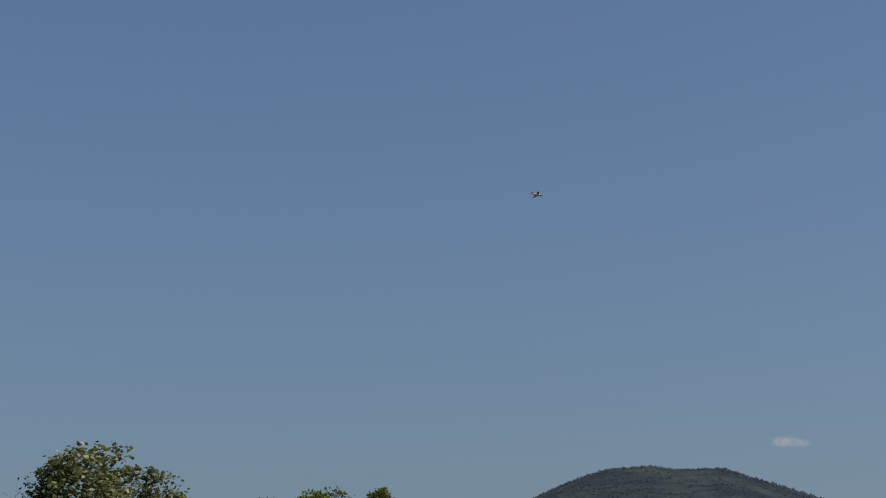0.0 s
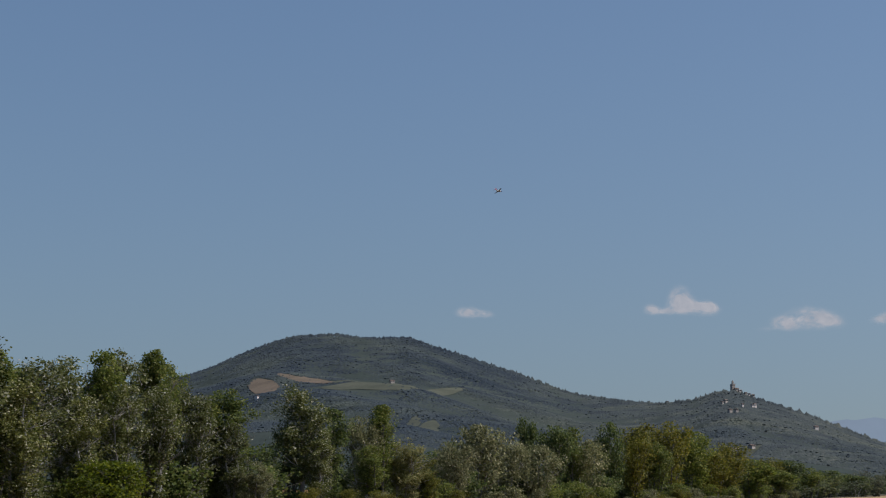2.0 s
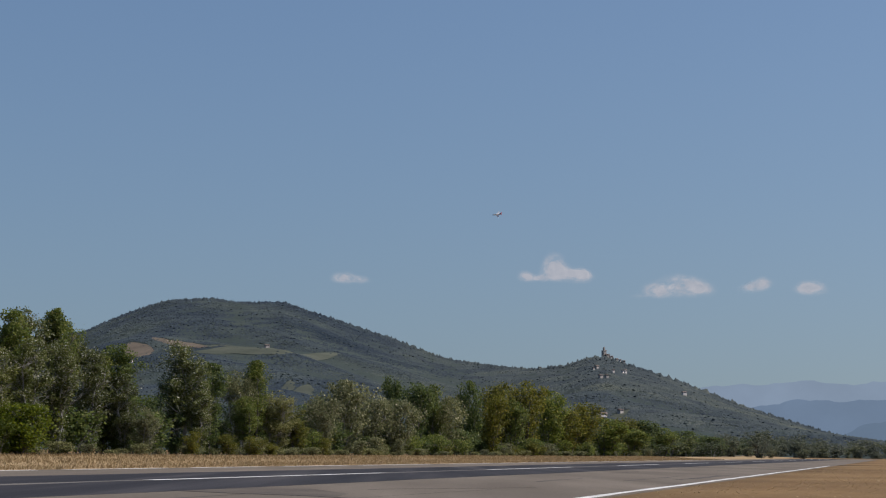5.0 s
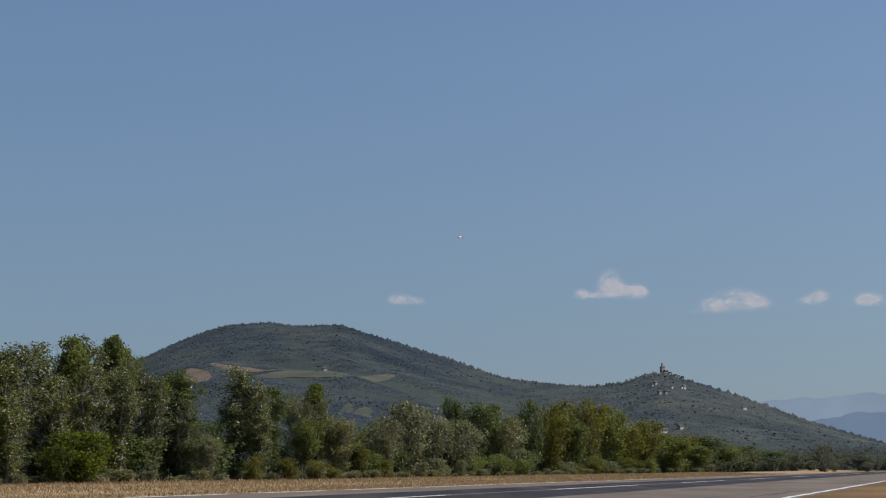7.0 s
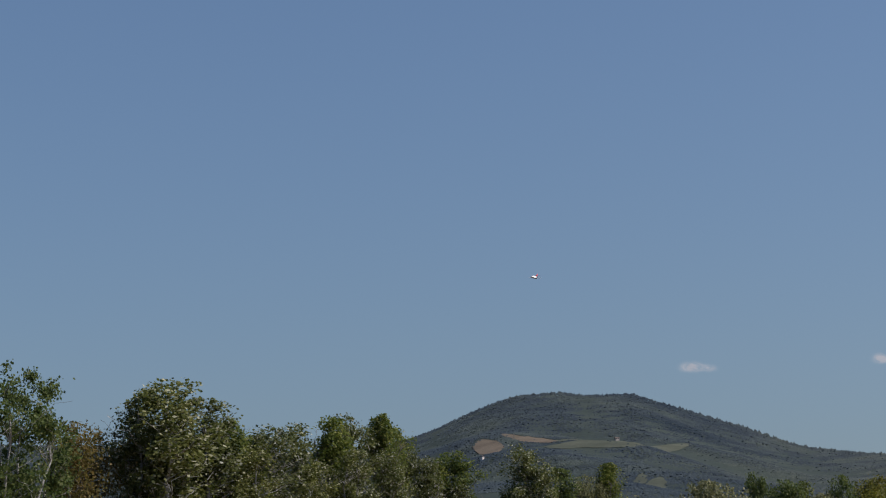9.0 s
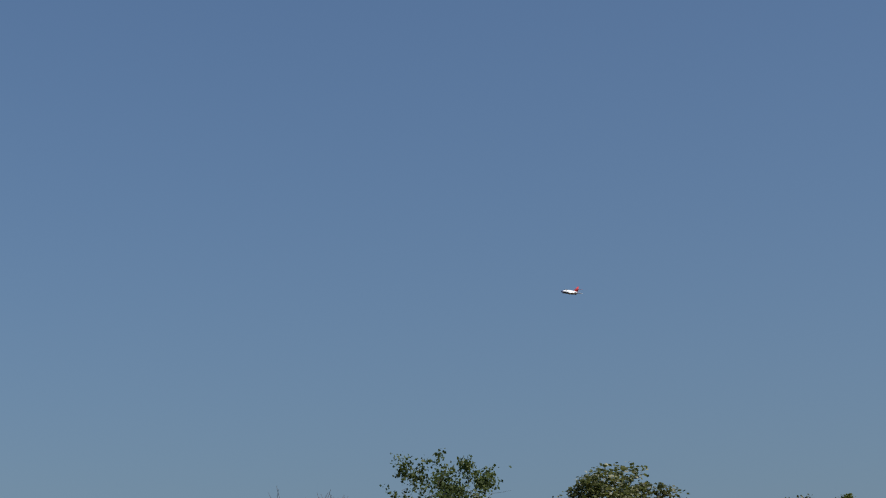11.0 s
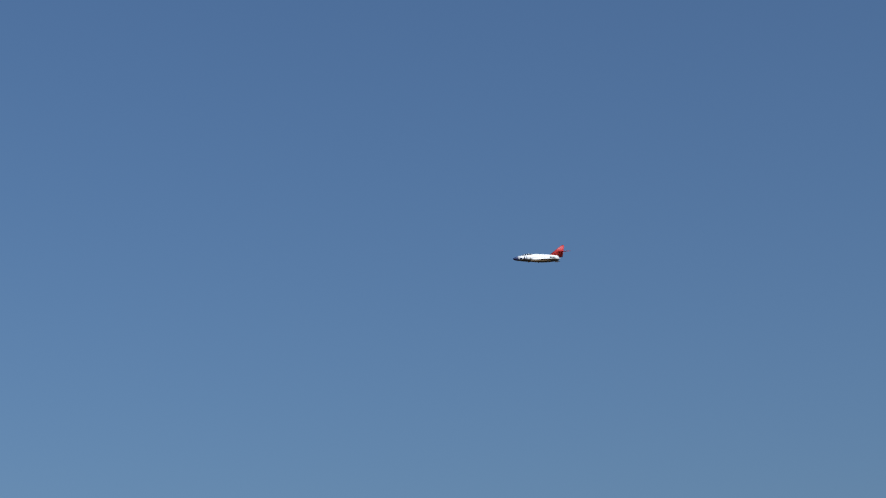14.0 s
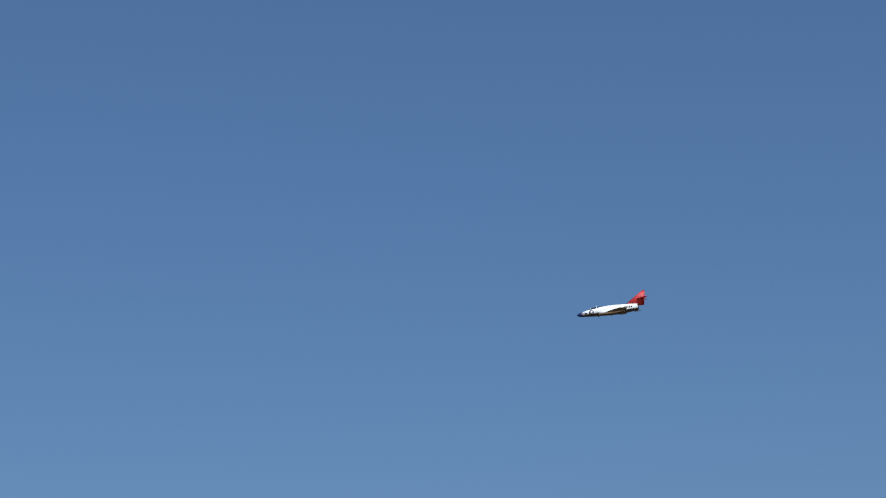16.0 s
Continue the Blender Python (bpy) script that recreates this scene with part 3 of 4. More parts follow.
SPECIES = {
    # name: (label, height, width, stems, leaves, leaf size, uprightness, lowest limb, bark, foliage, clump, limbs)
    "silver": ("tall poplar with silvery green leaves in the row", 10, 3.8, 3, 15500, 0.078, 1.1, 0.05, M_BARK_PALE, "silver", 0.17, 66),
    "green": ("upright olive green poplar in the row of trees", 10, 3.6, 3, 14500, 0.078, 1.2, 0.05, M_BARK, "green", 0.17, 66),
    "dark": ("dark green tree with a dense crown in the row", 9, 3.6, 3, 14000, 0.08, 1.1, 0.04, M_BARK, "dark", 0.18, 66),
    "yellow": ("poplar with yellowing green leaves in the row", 10, 3.8, 3, 13500, 0.08, 1.2, 0.05, M_BARK, "yellow", 0.18, 66),
    "grey": ("bushy grey-green willow in the row of trees", 8, 4.6, 4, 14500, 0.08, 0.8, 0.03, M_BARK_PALE, "grey", 0.18, 48),
    "slender": ("slender pale-stemmed tree with a thin crown", 10, 3.8, 1, 10500, 0.08, 1.3, 0.22, M_BARK_PALE, "silver", 0.22, 34),
    "sparse": ("tall open-crowned tree with clumped dark leaves", 10, 5.6, 3, 5600, 0.085, 0.9, 0.30, M_BARK_PALE, "dark", 0.17, 9),
    "brown": ("thin tree with browning autumn leaves", 8.5, 4.0, 2, 9000, 0.075, 1.4, 0.12, M_BARK, "brown", 0.28, 30),
    "bare": ("leafless dead tree with thin grey branches", 9, 5.0, 4, 0, 0.1, 1.9, 0.3, M_BARE, "", 0.3, 18),
}
# metres along, across, height, crown width
ROW = {
    "silver": [(98.6, 57, 10.7, 5.8), (108, 57, 8.8, 4.6), (97.4, 57.8, 9.8, 4.0), (102.4, 57.5, 9.9, 5.4), (113.5, 58.0, 9.3, 3.6), (120.5, 58.5, 10.2, 4.2), (111, 55.5, 6.8, 3.2),
               (115, 55.0, 7.7, 3.4), (121, 56.0, 7.9, 3.2), (128, 57.0, 8.2, 3.3), (133, 56.0, 6.1, 2.8), (148, 55.5, 5.3, 3.2), (104, 55.5, 7.4, 3.8)],
    "green": [(105, 60.5, 9.3, 4.4), (106, 58, 8.9, 4.2), (111, 62, 8.7, 3.8), (113, 60.5, 8.6, 3.6), (117, 57.5, 9.8, 3.8), (124, 57.5, 10.3, 3.6), (131, 60.0, 9.9, 3.2), (128, 59.2, 9.8, 3.4), (133, 58.0, 7.6, 2.8),
              (166, 57.0, 8.7, 3.8), (159, 55.5, 5.2, 3.6), (239, 58.0, 9.2, 4.6), (281, 56.0, 8.5, 6.0), (320, 57.5, 11.1, 7.0), (380, 57.0, 7.6, 9.6), (407, 55.0, 5.9, 8), (468, 56.0, 7.0, 9.6)],
    "dark": [(78, 56, 7.4, 4.6), (134, 57.0, 8.4, 3.7), (148, 58.0, 7.0, 3.2), (153, 57.0, 7.9, 3.9), (254, 68.0, 11.0, 3.9), (233, 59.0, 9.2, 5.0), (263, 59.0, 10.7, 4.4), (340, 60.0, 11.0, 6.0),
             (451, 58.0, 8.6, 9.0), (528, 58.0, 7.1, 13), (611, 60.0, 6.7, 13)],
    "yellow": [(172, 55.0, 4.4, 3.2), (266, 56.5, 8.9, 6.0), (280, 58.0, 11.2, 6.8), (300, 57.5, 12.2, 7.6), (351, 57.5, 10.2, 9.2), (327, 55.5, 8.1, 6.8), (411, 58.0, 8.6, 9)],
    "grey": [(133, 54.5, 3.6, 2.8), (164, 58.0, 7.8, 4.0), (168, 56.0, 6.1, 4.6), (193, 57.0, 8.0, 7.8), (182, 56.0, 5.9, 5.2), (207, 58.0, 7.2, 6.0), (212, 56.0, 6.5, 6.8), (240, 56.5, 7.8, 7.2)],
    "slender": [(148, 57.0, 9.2, 3.8)],
    "sparse": [(85.6, 57, 9.8, 4.8), (89.8, 58.2, 10.0, 5.0), (87.2, 58.5, 9.4, 4.6)],
    "brown": [(93, 59, 7.8, 3.6), (105, 64, 8.0, 3.8), (96, 61, 8.5, 4.0)],
    "bare": [(81.5, 60.5, 9.6, 5.6), (86, 63, 9.8, 5.4), (84, 61.2, 9.5, 5.6), (79, 60.5, 8.8, 5.0), (76.5, 60, 8.2, 4.6)],
}


def build_trees():
    rng = random.Random(11)
    for kind, spots in ROW.items():
        label, h, w, stems, leaves, leaf, up, low, bark, fol, clump, tiers = SPECIES[kind]
        name = "bare_tree" if kind == "bare" else "willow_tree" if kind == "grey" else "poplar_tree" if kind in ("silver", "green", "yellow") else "tree"
        near, far = [p for p in spots if p[0] < 175], [p for p in spots if p[0] >= 175]
        # the nearer trees carry finer leaves, the farther ones stand broader
        for group_spots, forms_wanted, count, size, wide, seed in ((near, 4, leaves, leaf, w, 100), (far, 3, int(leaves * 0.5), leaf * 1.9, w * 1.8, 180)):
            forms = []
            for k in range(min(forms_wanted, len(group_spots))):
                wood, crown = grow(seed + k * 17 + len(kind), h, wide, stems + (seed == 180), count, size, up, low, clump * wide / w, tiers, 0.006 if kind == "bare" or seed == 100 else 0, kind not in ("sparse", "slender", "bare"))
                forms.append(plant(name, wood, crown, bark, M_LEAF.get(fol), label, "tree", "row of trees beside the runway"))
            for i, (u, v, height, width) in enumerate(group_spots):
                x, y, _ = along(u, v)
                m = pose(x, y, float(terrain(x, y)) - 0.02, 0, 0, rng.uniform(0, 360))
                ob = forms[i] if i < len(forms) else copy_thing(forms[i % len(forms)], m)
                ob.matrix_basis = m @ Matrix.Diagonal((width / wide, width / wide, height / h, 1))


def build_back_rows():
    """Further trees of the wood behind the front row, and those along the far end of the runway."""
    rng = random.Random(23)
    for kind, tone, count, u0, u1, v0, v1, h0, h1 in (("dark", "dark", 34, 101, 330, 60, 70, 4.6, 6.0), ("green", "green", 20, 180, 460, 61, 75, 5.5, 7.6), ("green", "dusky", 44, 380, 800, 56, 72, 3.5, 7.5),
                                                      ("grey", "dusky", 46, 420, 920, 54, 80, 3.5, 7.5), ("green", "dull", 44, 620, 940, 30, 80, 3, 8), ("grey", "dull", 70, 780, 1020, -80, 90, 3.5, 9), ("dark", "dull", 90, 690, 800, -130, 60, 3, 5.5)):
        label, h, w, stems, leaves, leaf, up, low, bark, fol, clump, tiers = SPECIES[kind]
        far_off = u0 > 300
        forms = []
        for f in range(2 if far_off else 1):
            wood, crown = grow(300 + count + int(u1) + f, h, w * (1.9 if far_off else 1.6), stems + 1, 1500 if far_off else 2600, leaf * (3.0 if far_off else 2.0), up, 0.04, clump * 1.6, 24 if far_off else tiers, 0)
            forms.append(plant("willow_tree" if kind == "grey" else "tree", wood, crown, bark, M_LEAF[tone], "dusky green tree with a low broad crown in the wood" if far_off else label.replace("in the row", "in the wood"), "tree", "trees of the wood behind"))
        for i in range(count):
            u, v = rng.uniform(u0, u1), rng.uniform(v0, v1)
            x, y, _ = along(u, v)
            s = (h0 + (h1 - h0) * rng.random() ** 1.6) / h
            m = pose(x, y, float(terrain(x, y)) - (0.5 if far_off else 0.02), 0, 0, rng.uniform(0, 360))
            ob = forms[i] if i < len(forms) else copy_thing(forms[i % len(forms)], m)
            wide = s * (rng.uniform(1.2, 2.4) if far_off else rng.uniform(1.0, 1.4))
            ob.matrix_basis = m @ Matrix.Diagonal((wide, wide, s, 1))


def build_shrubs():
    rng = random.Random(31)
    plans = [("bright", "bright yellow-green bush at the foot of the trees", [(109, 53, 3.3), (107.7, 53.7, 2.4)]),
             ("grey", "low grey-green shrub at the edge of the wood", [(rng.uniform(85, 420), rng.uniform(53, 55), rng.uniform(0.8, 2.2)) for _ in range(20)] + [(80 + 3.4 * k + rng.uniform(-1.5, 1.5), rng.uniform(53.2, 55), rng.uniform(0.45, 1.0)) for k in range(62)]),
             ("green", "low green shrub at the edge of the wood", [(rng.uniform(85, 420), rng.uniform(53.5, 56.5), rng.uniform(0.8, 3.2)) for _ in range(22)]),
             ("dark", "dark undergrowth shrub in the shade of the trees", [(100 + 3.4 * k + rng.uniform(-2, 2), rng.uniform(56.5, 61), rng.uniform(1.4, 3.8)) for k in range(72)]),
             ("yellow", "low yellowing shrub at the edge of the wood", [(94, 54.5, 4.4), (96, 55, 3.8)] + [(rng.uniform(85, 300), rng.uniform(52.8, 55), rng.uniform(0.9, 2.2)) for _ in range(14)])]
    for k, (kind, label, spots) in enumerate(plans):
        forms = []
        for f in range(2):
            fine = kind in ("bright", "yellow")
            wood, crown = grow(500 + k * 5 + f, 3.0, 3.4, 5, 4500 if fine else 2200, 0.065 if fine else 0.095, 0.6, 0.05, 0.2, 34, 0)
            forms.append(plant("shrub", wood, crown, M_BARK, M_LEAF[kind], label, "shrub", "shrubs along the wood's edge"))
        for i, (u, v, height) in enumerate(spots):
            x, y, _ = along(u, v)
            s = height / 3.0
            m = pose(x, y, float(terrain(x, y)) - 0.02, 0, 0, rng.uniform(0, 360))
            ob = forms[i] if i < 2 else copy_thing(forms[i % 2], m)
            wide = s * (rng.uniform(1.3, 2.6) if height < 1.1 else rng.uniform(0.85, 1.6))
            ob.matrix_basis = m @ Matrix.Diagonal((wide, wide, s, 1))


# ---- village ----
def box(bm, x0, x1, y0, y1, z0, z1):
    v = [bm.verts.new((x, y, z)) for z in (z0, z1) for x, y in ((x0, y0), (x1, y0), (x1, y1), (x0, y1))]
    for f in ((0, 1, 2, 3), (4, 5, 6, 7), (0, 1, 5, 4), (1, 2, 6, 5), (2, 3, 7, 6), (3, 0, 4, 7)):
        bm.faces.new([v[i] for i in f])


def hill_place(b, e):
    """Place on the slope at a bearing and a height seen from the airfield."""
    top = float(np.interp(b, RIDGE_BEARING, RIDGE_HEIGHT)) - 0.085
    d = float(ridge_distance(np.array(b)))
    r = FOOT + (d - FOOT) * min(e / top, 1.0) ** (1 / 0.95)
    x, y = r * math.sin(radians(b)), r * math.cos(radians(b))
    return x, y, float(terrain(x, y))


def house(b, e, w, d, h, turn, wall, lift=0.0):
    x, y, z = hill_place(b, e)
    base = tagged(new("house"), "small stone house with a clay roof on the hill", "house", "houses on the hills")
    base.matrix_basis = pose(x, y, z + lift, 0, 0, turn - b)
    bm = bmesh.new()
    box(bm, -w / 2, w / 2, -d / 2, d / 2, -8, h)
    part("wall", bm, wall, base, smooth=False)
    bm = bmesh.new()
    o, rise = 0.5, w * 0.2
    pts = [(-w / 2 - o, -d / 2 - o, h + 0.02), (w / 2 + o, -d / 2 - o, h + 0.02), (w / 2 + o, d / 2 + o, h + 0.02), (-w / 2 - o, d / 2 + o, h + 0.02), (-w / 2 - o, 0, h + rise), (w / 2 + o, 0, h + rise)]
    v = [bm.verts.new(p) for p in pts]
    for f in ((0, 1, 5, 4), (2, 3, 4, 5), (0, 4, 3), (1, 2, 5), (0, 1, 2, 3)):
        bm.faces.new([v[i] for i in f])
    part("roof", bm, M_ROOF, base, smooth=False)
    for k in range(max(2, int(w / 4))):
        bm = bmesh.new()
        cx = -w / 2 + w * (k + 0.5) / max(2, int(w / 4))
        box(bm, cx - 0.6, cx + 0.6, -d / 2 - 0.05, -d / 2 + 0.1, h * 0.45, h * 0.45 + 1.7)
        part("window", bm, M_DARK_OPENING, base, smooth=False)
    return base


def build_village():
    x, y, z = hill_place(5.52, 3.2)
    tower = tagged(new("castle_tower"), "square stone castle tower on the hilltop", "tower")
    tower.matrix_basis = pose(x, y, z, 0, 0, 32)
    bm = bmesh.new()
    box(bm, -2.8, 2.8, -2.8, 2.8, -8, 11)
    box(bm, -3.2, 3.2, -3.2, 3.2, 11.02, 12.0)
    part("wall", bm, M_STONE, tower, smooth=False)
    bm = bmesh.new()
    box(bm, -1.3, 1.3, -1.3, 1.3, 12.02, 16.5)
    part("belfry", bm, M_STONE, tower, smooth=False)
    bm = bmesh.new()
    base_ring = [bm.verts.new((1.5 * math.cos(a), 1.5 * math.sin(a), 16.52)) for a in (0.785, 2.356, 3.927, 5.498)]
    tip = bm.verts.new((0, 0, 18.6))
    for k in range(4):
        bm.faces.new((base_ring[k], base_ring[(k + 1) % 4], tip))
    bm.faces.new(base_ring[::-1])
    part("roof", bm, M_ROOF, tower, "pointed clay roof", smooth=False)
    for dx in (-2.6, -0.87, 0.87, 2.6):
        bm = bmesh.new()
        box(bm, dx - 0.45, dx + 0.45, -3.2, -2.6, 12.02, 13.1)
        part("merlon", bm, M_STONE, tower, smooth=False)
    rng = random.Random(4)
    for b, e, w, d, h, wall in ((5.63, 2.93, 15, 8, 8, M_STONE), (5.74, 2.88, 11, 7, 7, M_PLASTER), (5.9, 2.84, 10, 7, 6, M_STONE), (6.0, 2.8, 8, 6, 7, M_PLASTER),
                                (6.11, 2.72, 9, 7, 8, M_STONE), (6.15, 2.42, 10, 7, 11, M_PLASTER), (6.07, 2.38, 7, 6, 6, M_PLASTER), (5.3, 2.5, 14, 8, 6, M_STONE), (5.2, 2.47, 8, 6, 5, M_STONE),
                                (5.79, 2.38, 7, 6, 6, M_PLASTER), (5.42, 2.13, 12, 7, 4, M_STONE), (5.6, 2.13, 9, 7, 4, M_STONE), (7.9, 1.68, 13, 8, 5, M_PLASTER), (-4.6, 2.98, 15, 8, 4, M_STONE),
                                (5.48, 1.22, 16, 8, 4, M_PLASTER), (6.0, 1.19, 13, 7, 3, M_STONE), (-8.6, 2.45, 10, 7, 5, M_PLASTER), (3.6, 2.52, 9, 7, 5, M_STONE), (8.6, 1.1, 10, 7, 4, M_STONE)):
        house(b, e, w * 0.42, d * 0.5, h * 0.5, rng.uniform(30, 62), wall, 2.0)


# ---- clouds ----
def cloud_material():
    # clouds are see-through sheets with their sunlit tone put into a glow
    m = bpy.data.materials.new("cloud_vapour")
    m.use_nodes = True
    nt = m.node_tree
    nt.nodes.remove(nt.nodes["Principled BSDF"])
    at = nt.nodes.new("ShaderNodeAttribute")
    at.attribute_name = "puff"
    n = noise_tex(nt, 0.022, 7, 0.62)
    lumps = nt.nodes.new("ShaderNodeMapRange")
    lumps.inputs[1].default_value, lumps.inputs[2].default_value = 0.3, 0.7
    lumps.inputs[3].default_value, lumps.inputs[4].default_value = 0.3, 1.5
    nt.links.new(n, lumps.inputs[0])
    add = nt.nodes.new("ShaderNodeMath")
    add.operation = "MULTIPLY"
    nt.links.new(lumps.outputs[0], add.inputs[0])
    nt.links.new(at.outputs["Fac"], add.inputs[1])
    rng_node = nt.nodes.new("ShaderNodeMapRange")
    rng_node.interpolation_type = "SMOOTHSTEP"
    rng_node.inputs[1].default_value, rng_node.inputs[2].default_value = 0.12, 1.15
    nt.links.new(add.outputs[0], rng_node.inputs[0])
    em = nt.nodes.new("ShaderNodeEmission")
    # lighter and darker billows painted into the glow by noise
    billow = ramp(nt, noise_tex(nt, 0.035, 5, 0.55), [(0.3, (0.42, 0.41, 0.43)), (0.5, (0.5, 0.47, 0.475)), (0.7, (0.58, 0.535, 0.525))])
    nt.links.new(mixed(nt, (0.4, 0.43, 0.47), billow, rng_node.outputs[0]), em.inputs[0])
    em.inputs[1].default_value = 0.95
    tr = nt.nodes.new("ShaderNodeBsdfTransparent")
    mx = nt.nodes.new("ShaderNodeMixShader")
    fade = nt.nodes.new("ShaderNodeMath")
    fade.operation = "MULTIPLY"
    fade.inputs[1].default_value = 0.62
    nt.links.new(rng_node.outputs[0], fade.inputs[0])
    nt.links.new(fade.outputs[0], mx.inputs[0])
    nt.links.new(tr.outputs[0], mx.inputs[1])
    nt.links.new(em.outputs[0], mx.inputs[2])
    nt.links.new(mx.outputs[0], nt.nodes["Material Output"].inputs[0])
    return m


def build_clouds():
    vapour = cloud_material()
    far = 4700.0
    # bearing, height in degrees, then puffs: offset sideways, offset up, size sideways, size up, thickness
    plans = [(-2.12, 5.2, 1.15, [(-0.25, 0.0, 0.28, 0.14, 0.8), (0.2, -0.03, 0.35, 0.11, 0.7)]),
             (4.13, 5.42, 1.0, [(-0.98, -0.1, 0.2, 0.13, 0.95), (-0.6, -0.16, 0.3, 0.09, 0.7), (-0.12, 0.16, 0.27, 0.28, 1.2), (0.2, -0.06, 0.45, 0.18, 1.1), (0.72, -0.08, 0.3, 0.18, 1.1)]),
             (7.74, 4.93, 0.92, [(-0.65, -0.06, 0.4, 0.19, 1.0), (0.1, 0.06, 0.5, 0.26, 1.1), (0.7, -0.04, 0.35, 0.18, 0.9), (-1.2, -0.2, 0.3, 0.06, 0.4)]),
             (10.1, 5.0, 1.0, [(0.15, 0.05, 0.3, 0.17, 0.8), (-0.3, -0.05, 0.35, 0.12, 0.6)]),
             (11.7, 4.9, 1.0, [(0.12, 0.02, 0.32, 0.18, 0.9), (-0.28, 0.0, 0.25, 0.15, 0.85)])]
    for b, e, power, puffs in plans:
        bb = radians(b)
        nx, nz = 60, 30
        verts, dens = [], []
        for i in range(nx):
            for j in range(nz):
                p, q = (i / (nx - 1) - 0.5) * 4.4, (j / (nz - 1) - 0.5) * 1.7
                k = sum(t * math.exp(-((p - a) / w) ** 2 - ((q - c) / (h if q > c else h * 0.7)) ** 2) for a, c, w, h, t in ((a, c * 1.15, w * 1.13, h * 1.3, t) for a, c, w, h, t in puffs))
                an, el = bb + radians(p), radians(e + q)
                bulge = 40 * min(k, 1.2)
                verts.append(((far - bulge) * math.sin(an), (far - bulge) * math.cos(an), far * math.tan(el)))
                dens.append(k * power * 1.25)
        i = np.arange(nx * nz).reshape(nx, nz)
        faces = np.stack([i[:-1, :-1], i[1:, :-1], i[1:, 1:], i[:-1, 1:]], -1).reshape(-1, 4)
        me = mesh_from("cloud", verts, faces, vapour, True)
        me.attributes.new("puff", "FLOAT", "POINT").data.foreach_set("value", np.array(dens, dtype=np.float32))
        ob = tagged(new("cloud", me), "small white fair-weather cloud low above the hills", "cloud", "clouds above the hills", "structure")
        ob.visible_shadow = False


# ---- model jet ----
def jet_paint(name, colour, rough=0.35):
    m, nt, b = shader(name, rough)
    n = noise_tex(nt, 6, 5, 0.6)
    nt.links.new(ramp(nt, n, [(0.3, tuple(c * 0.9 for c in colour)), (0.7, tuple(min(1, c * 1.05) for c in colour))]), b.inputs["Base Color"])
    return m


def loft(bm, sections, sides=20):
    """Closed body through elliptical sections (y, z centre, half width, half height)."""
    rings = []
    for y, zc, w, h in sections:
        rings.append([bm.verts.new((w * math.cos(2 * math.pi * k / sides), y, zc + h * math.sin(2 * math.pi * k / sides))) for k in range(sides)])
    for p, q in zip(rings, rings[1:]):
        for k in range(sides):
            bm.faces.new((p[k], p[(k + 1) % sides], q[(k + 1) % sides], q[k]))
    bm.faces.new(rings[0])
    bm.faces.new(rings[-1][::-1])


def foil(bm, root, tip, thick, axis):
    """Swept surface between a root and a tip chord, each (front y, back y, span place, height)."""
    rows = []
    for (f, b, s, z), th in ((root, thick), (tip, thick * 0.5)):
        prof = [(0.0, 0.0), (0.12, 0.6), (0.4, 1.0), (0.75, 0.55), (1.0, 0.0), (0.75, -0.45), (0.4, -0.8), (0.12, -0.5)]
        row = []
        for c, h in prof:
            y = f + (b - f) * c
            row.append(bm.verts.new((s, y, z + h * th) if axis == "x" else (h * th, y, s)))
        rows.append(row)
    for k in range(8):
        bm.faces.new((rows[0][k], rows[0][(k + 1) % 8], rows[1][(k + 1) % 8], rows[1][k]))
    bm.faces.new(rows[0])
    bm.faces.new(rows[1][::-1])


def disc_on_side(bm, y, z, r, x, sides=20):
    """A thin round plate on one side of the body."""
    rims = [[bm.verts.new((x + d, y + r * math.cos(6.2832 * k / sides), z + r * math.sin(6.2832 * k / sides))) for k in range(sides)] for d in (-0.003, 0.003)]
    bm.faces.new(rims[0])
    bm.faces.new(rims[1][::-1])
    for k in range(sides):
        q = (k + 1) % sides
        bm.faces.new((rims[0][k], rims[0][q], rims[1][q], rims[1][k]))


def star_on_side(bm, y, z, r, x):
    """A thin five-pointed plate on one side of the body."""
    rims = [[bm.verts.new((x + d, y + (r if k % 2 == 0 else r * 0.42) * math.sin(k * math.pi / 5), z + (r if k % 2 == 0 else r * 0.42) * math.cos(k * math.pi / 5))) for k in range(10)] for d in (-0.003, 0.003)]
    hubs = [bm.verts.new((x + d, y, z)) for d in (-0.003, 0.003)]
    for k in range(10):
        q = (k + 1) % 10
        bm.faces.new((rims[0][k], rims[0][q], rims[1][q], rims[1][k]))
        bm.faces.new((hubs[0], rims[0][k], rims[0][q]))
        bm.faces.new((hubs[1], rims[1][q], rims[1][k]))


def dark_below(ob, material, limit):
    """Gives the faces that look down a second, darker material."""
    ob.data.materials.append(material)
    for p in ob.data.polygons:
        if p.normal.z < limit:
            p.material_index = 1


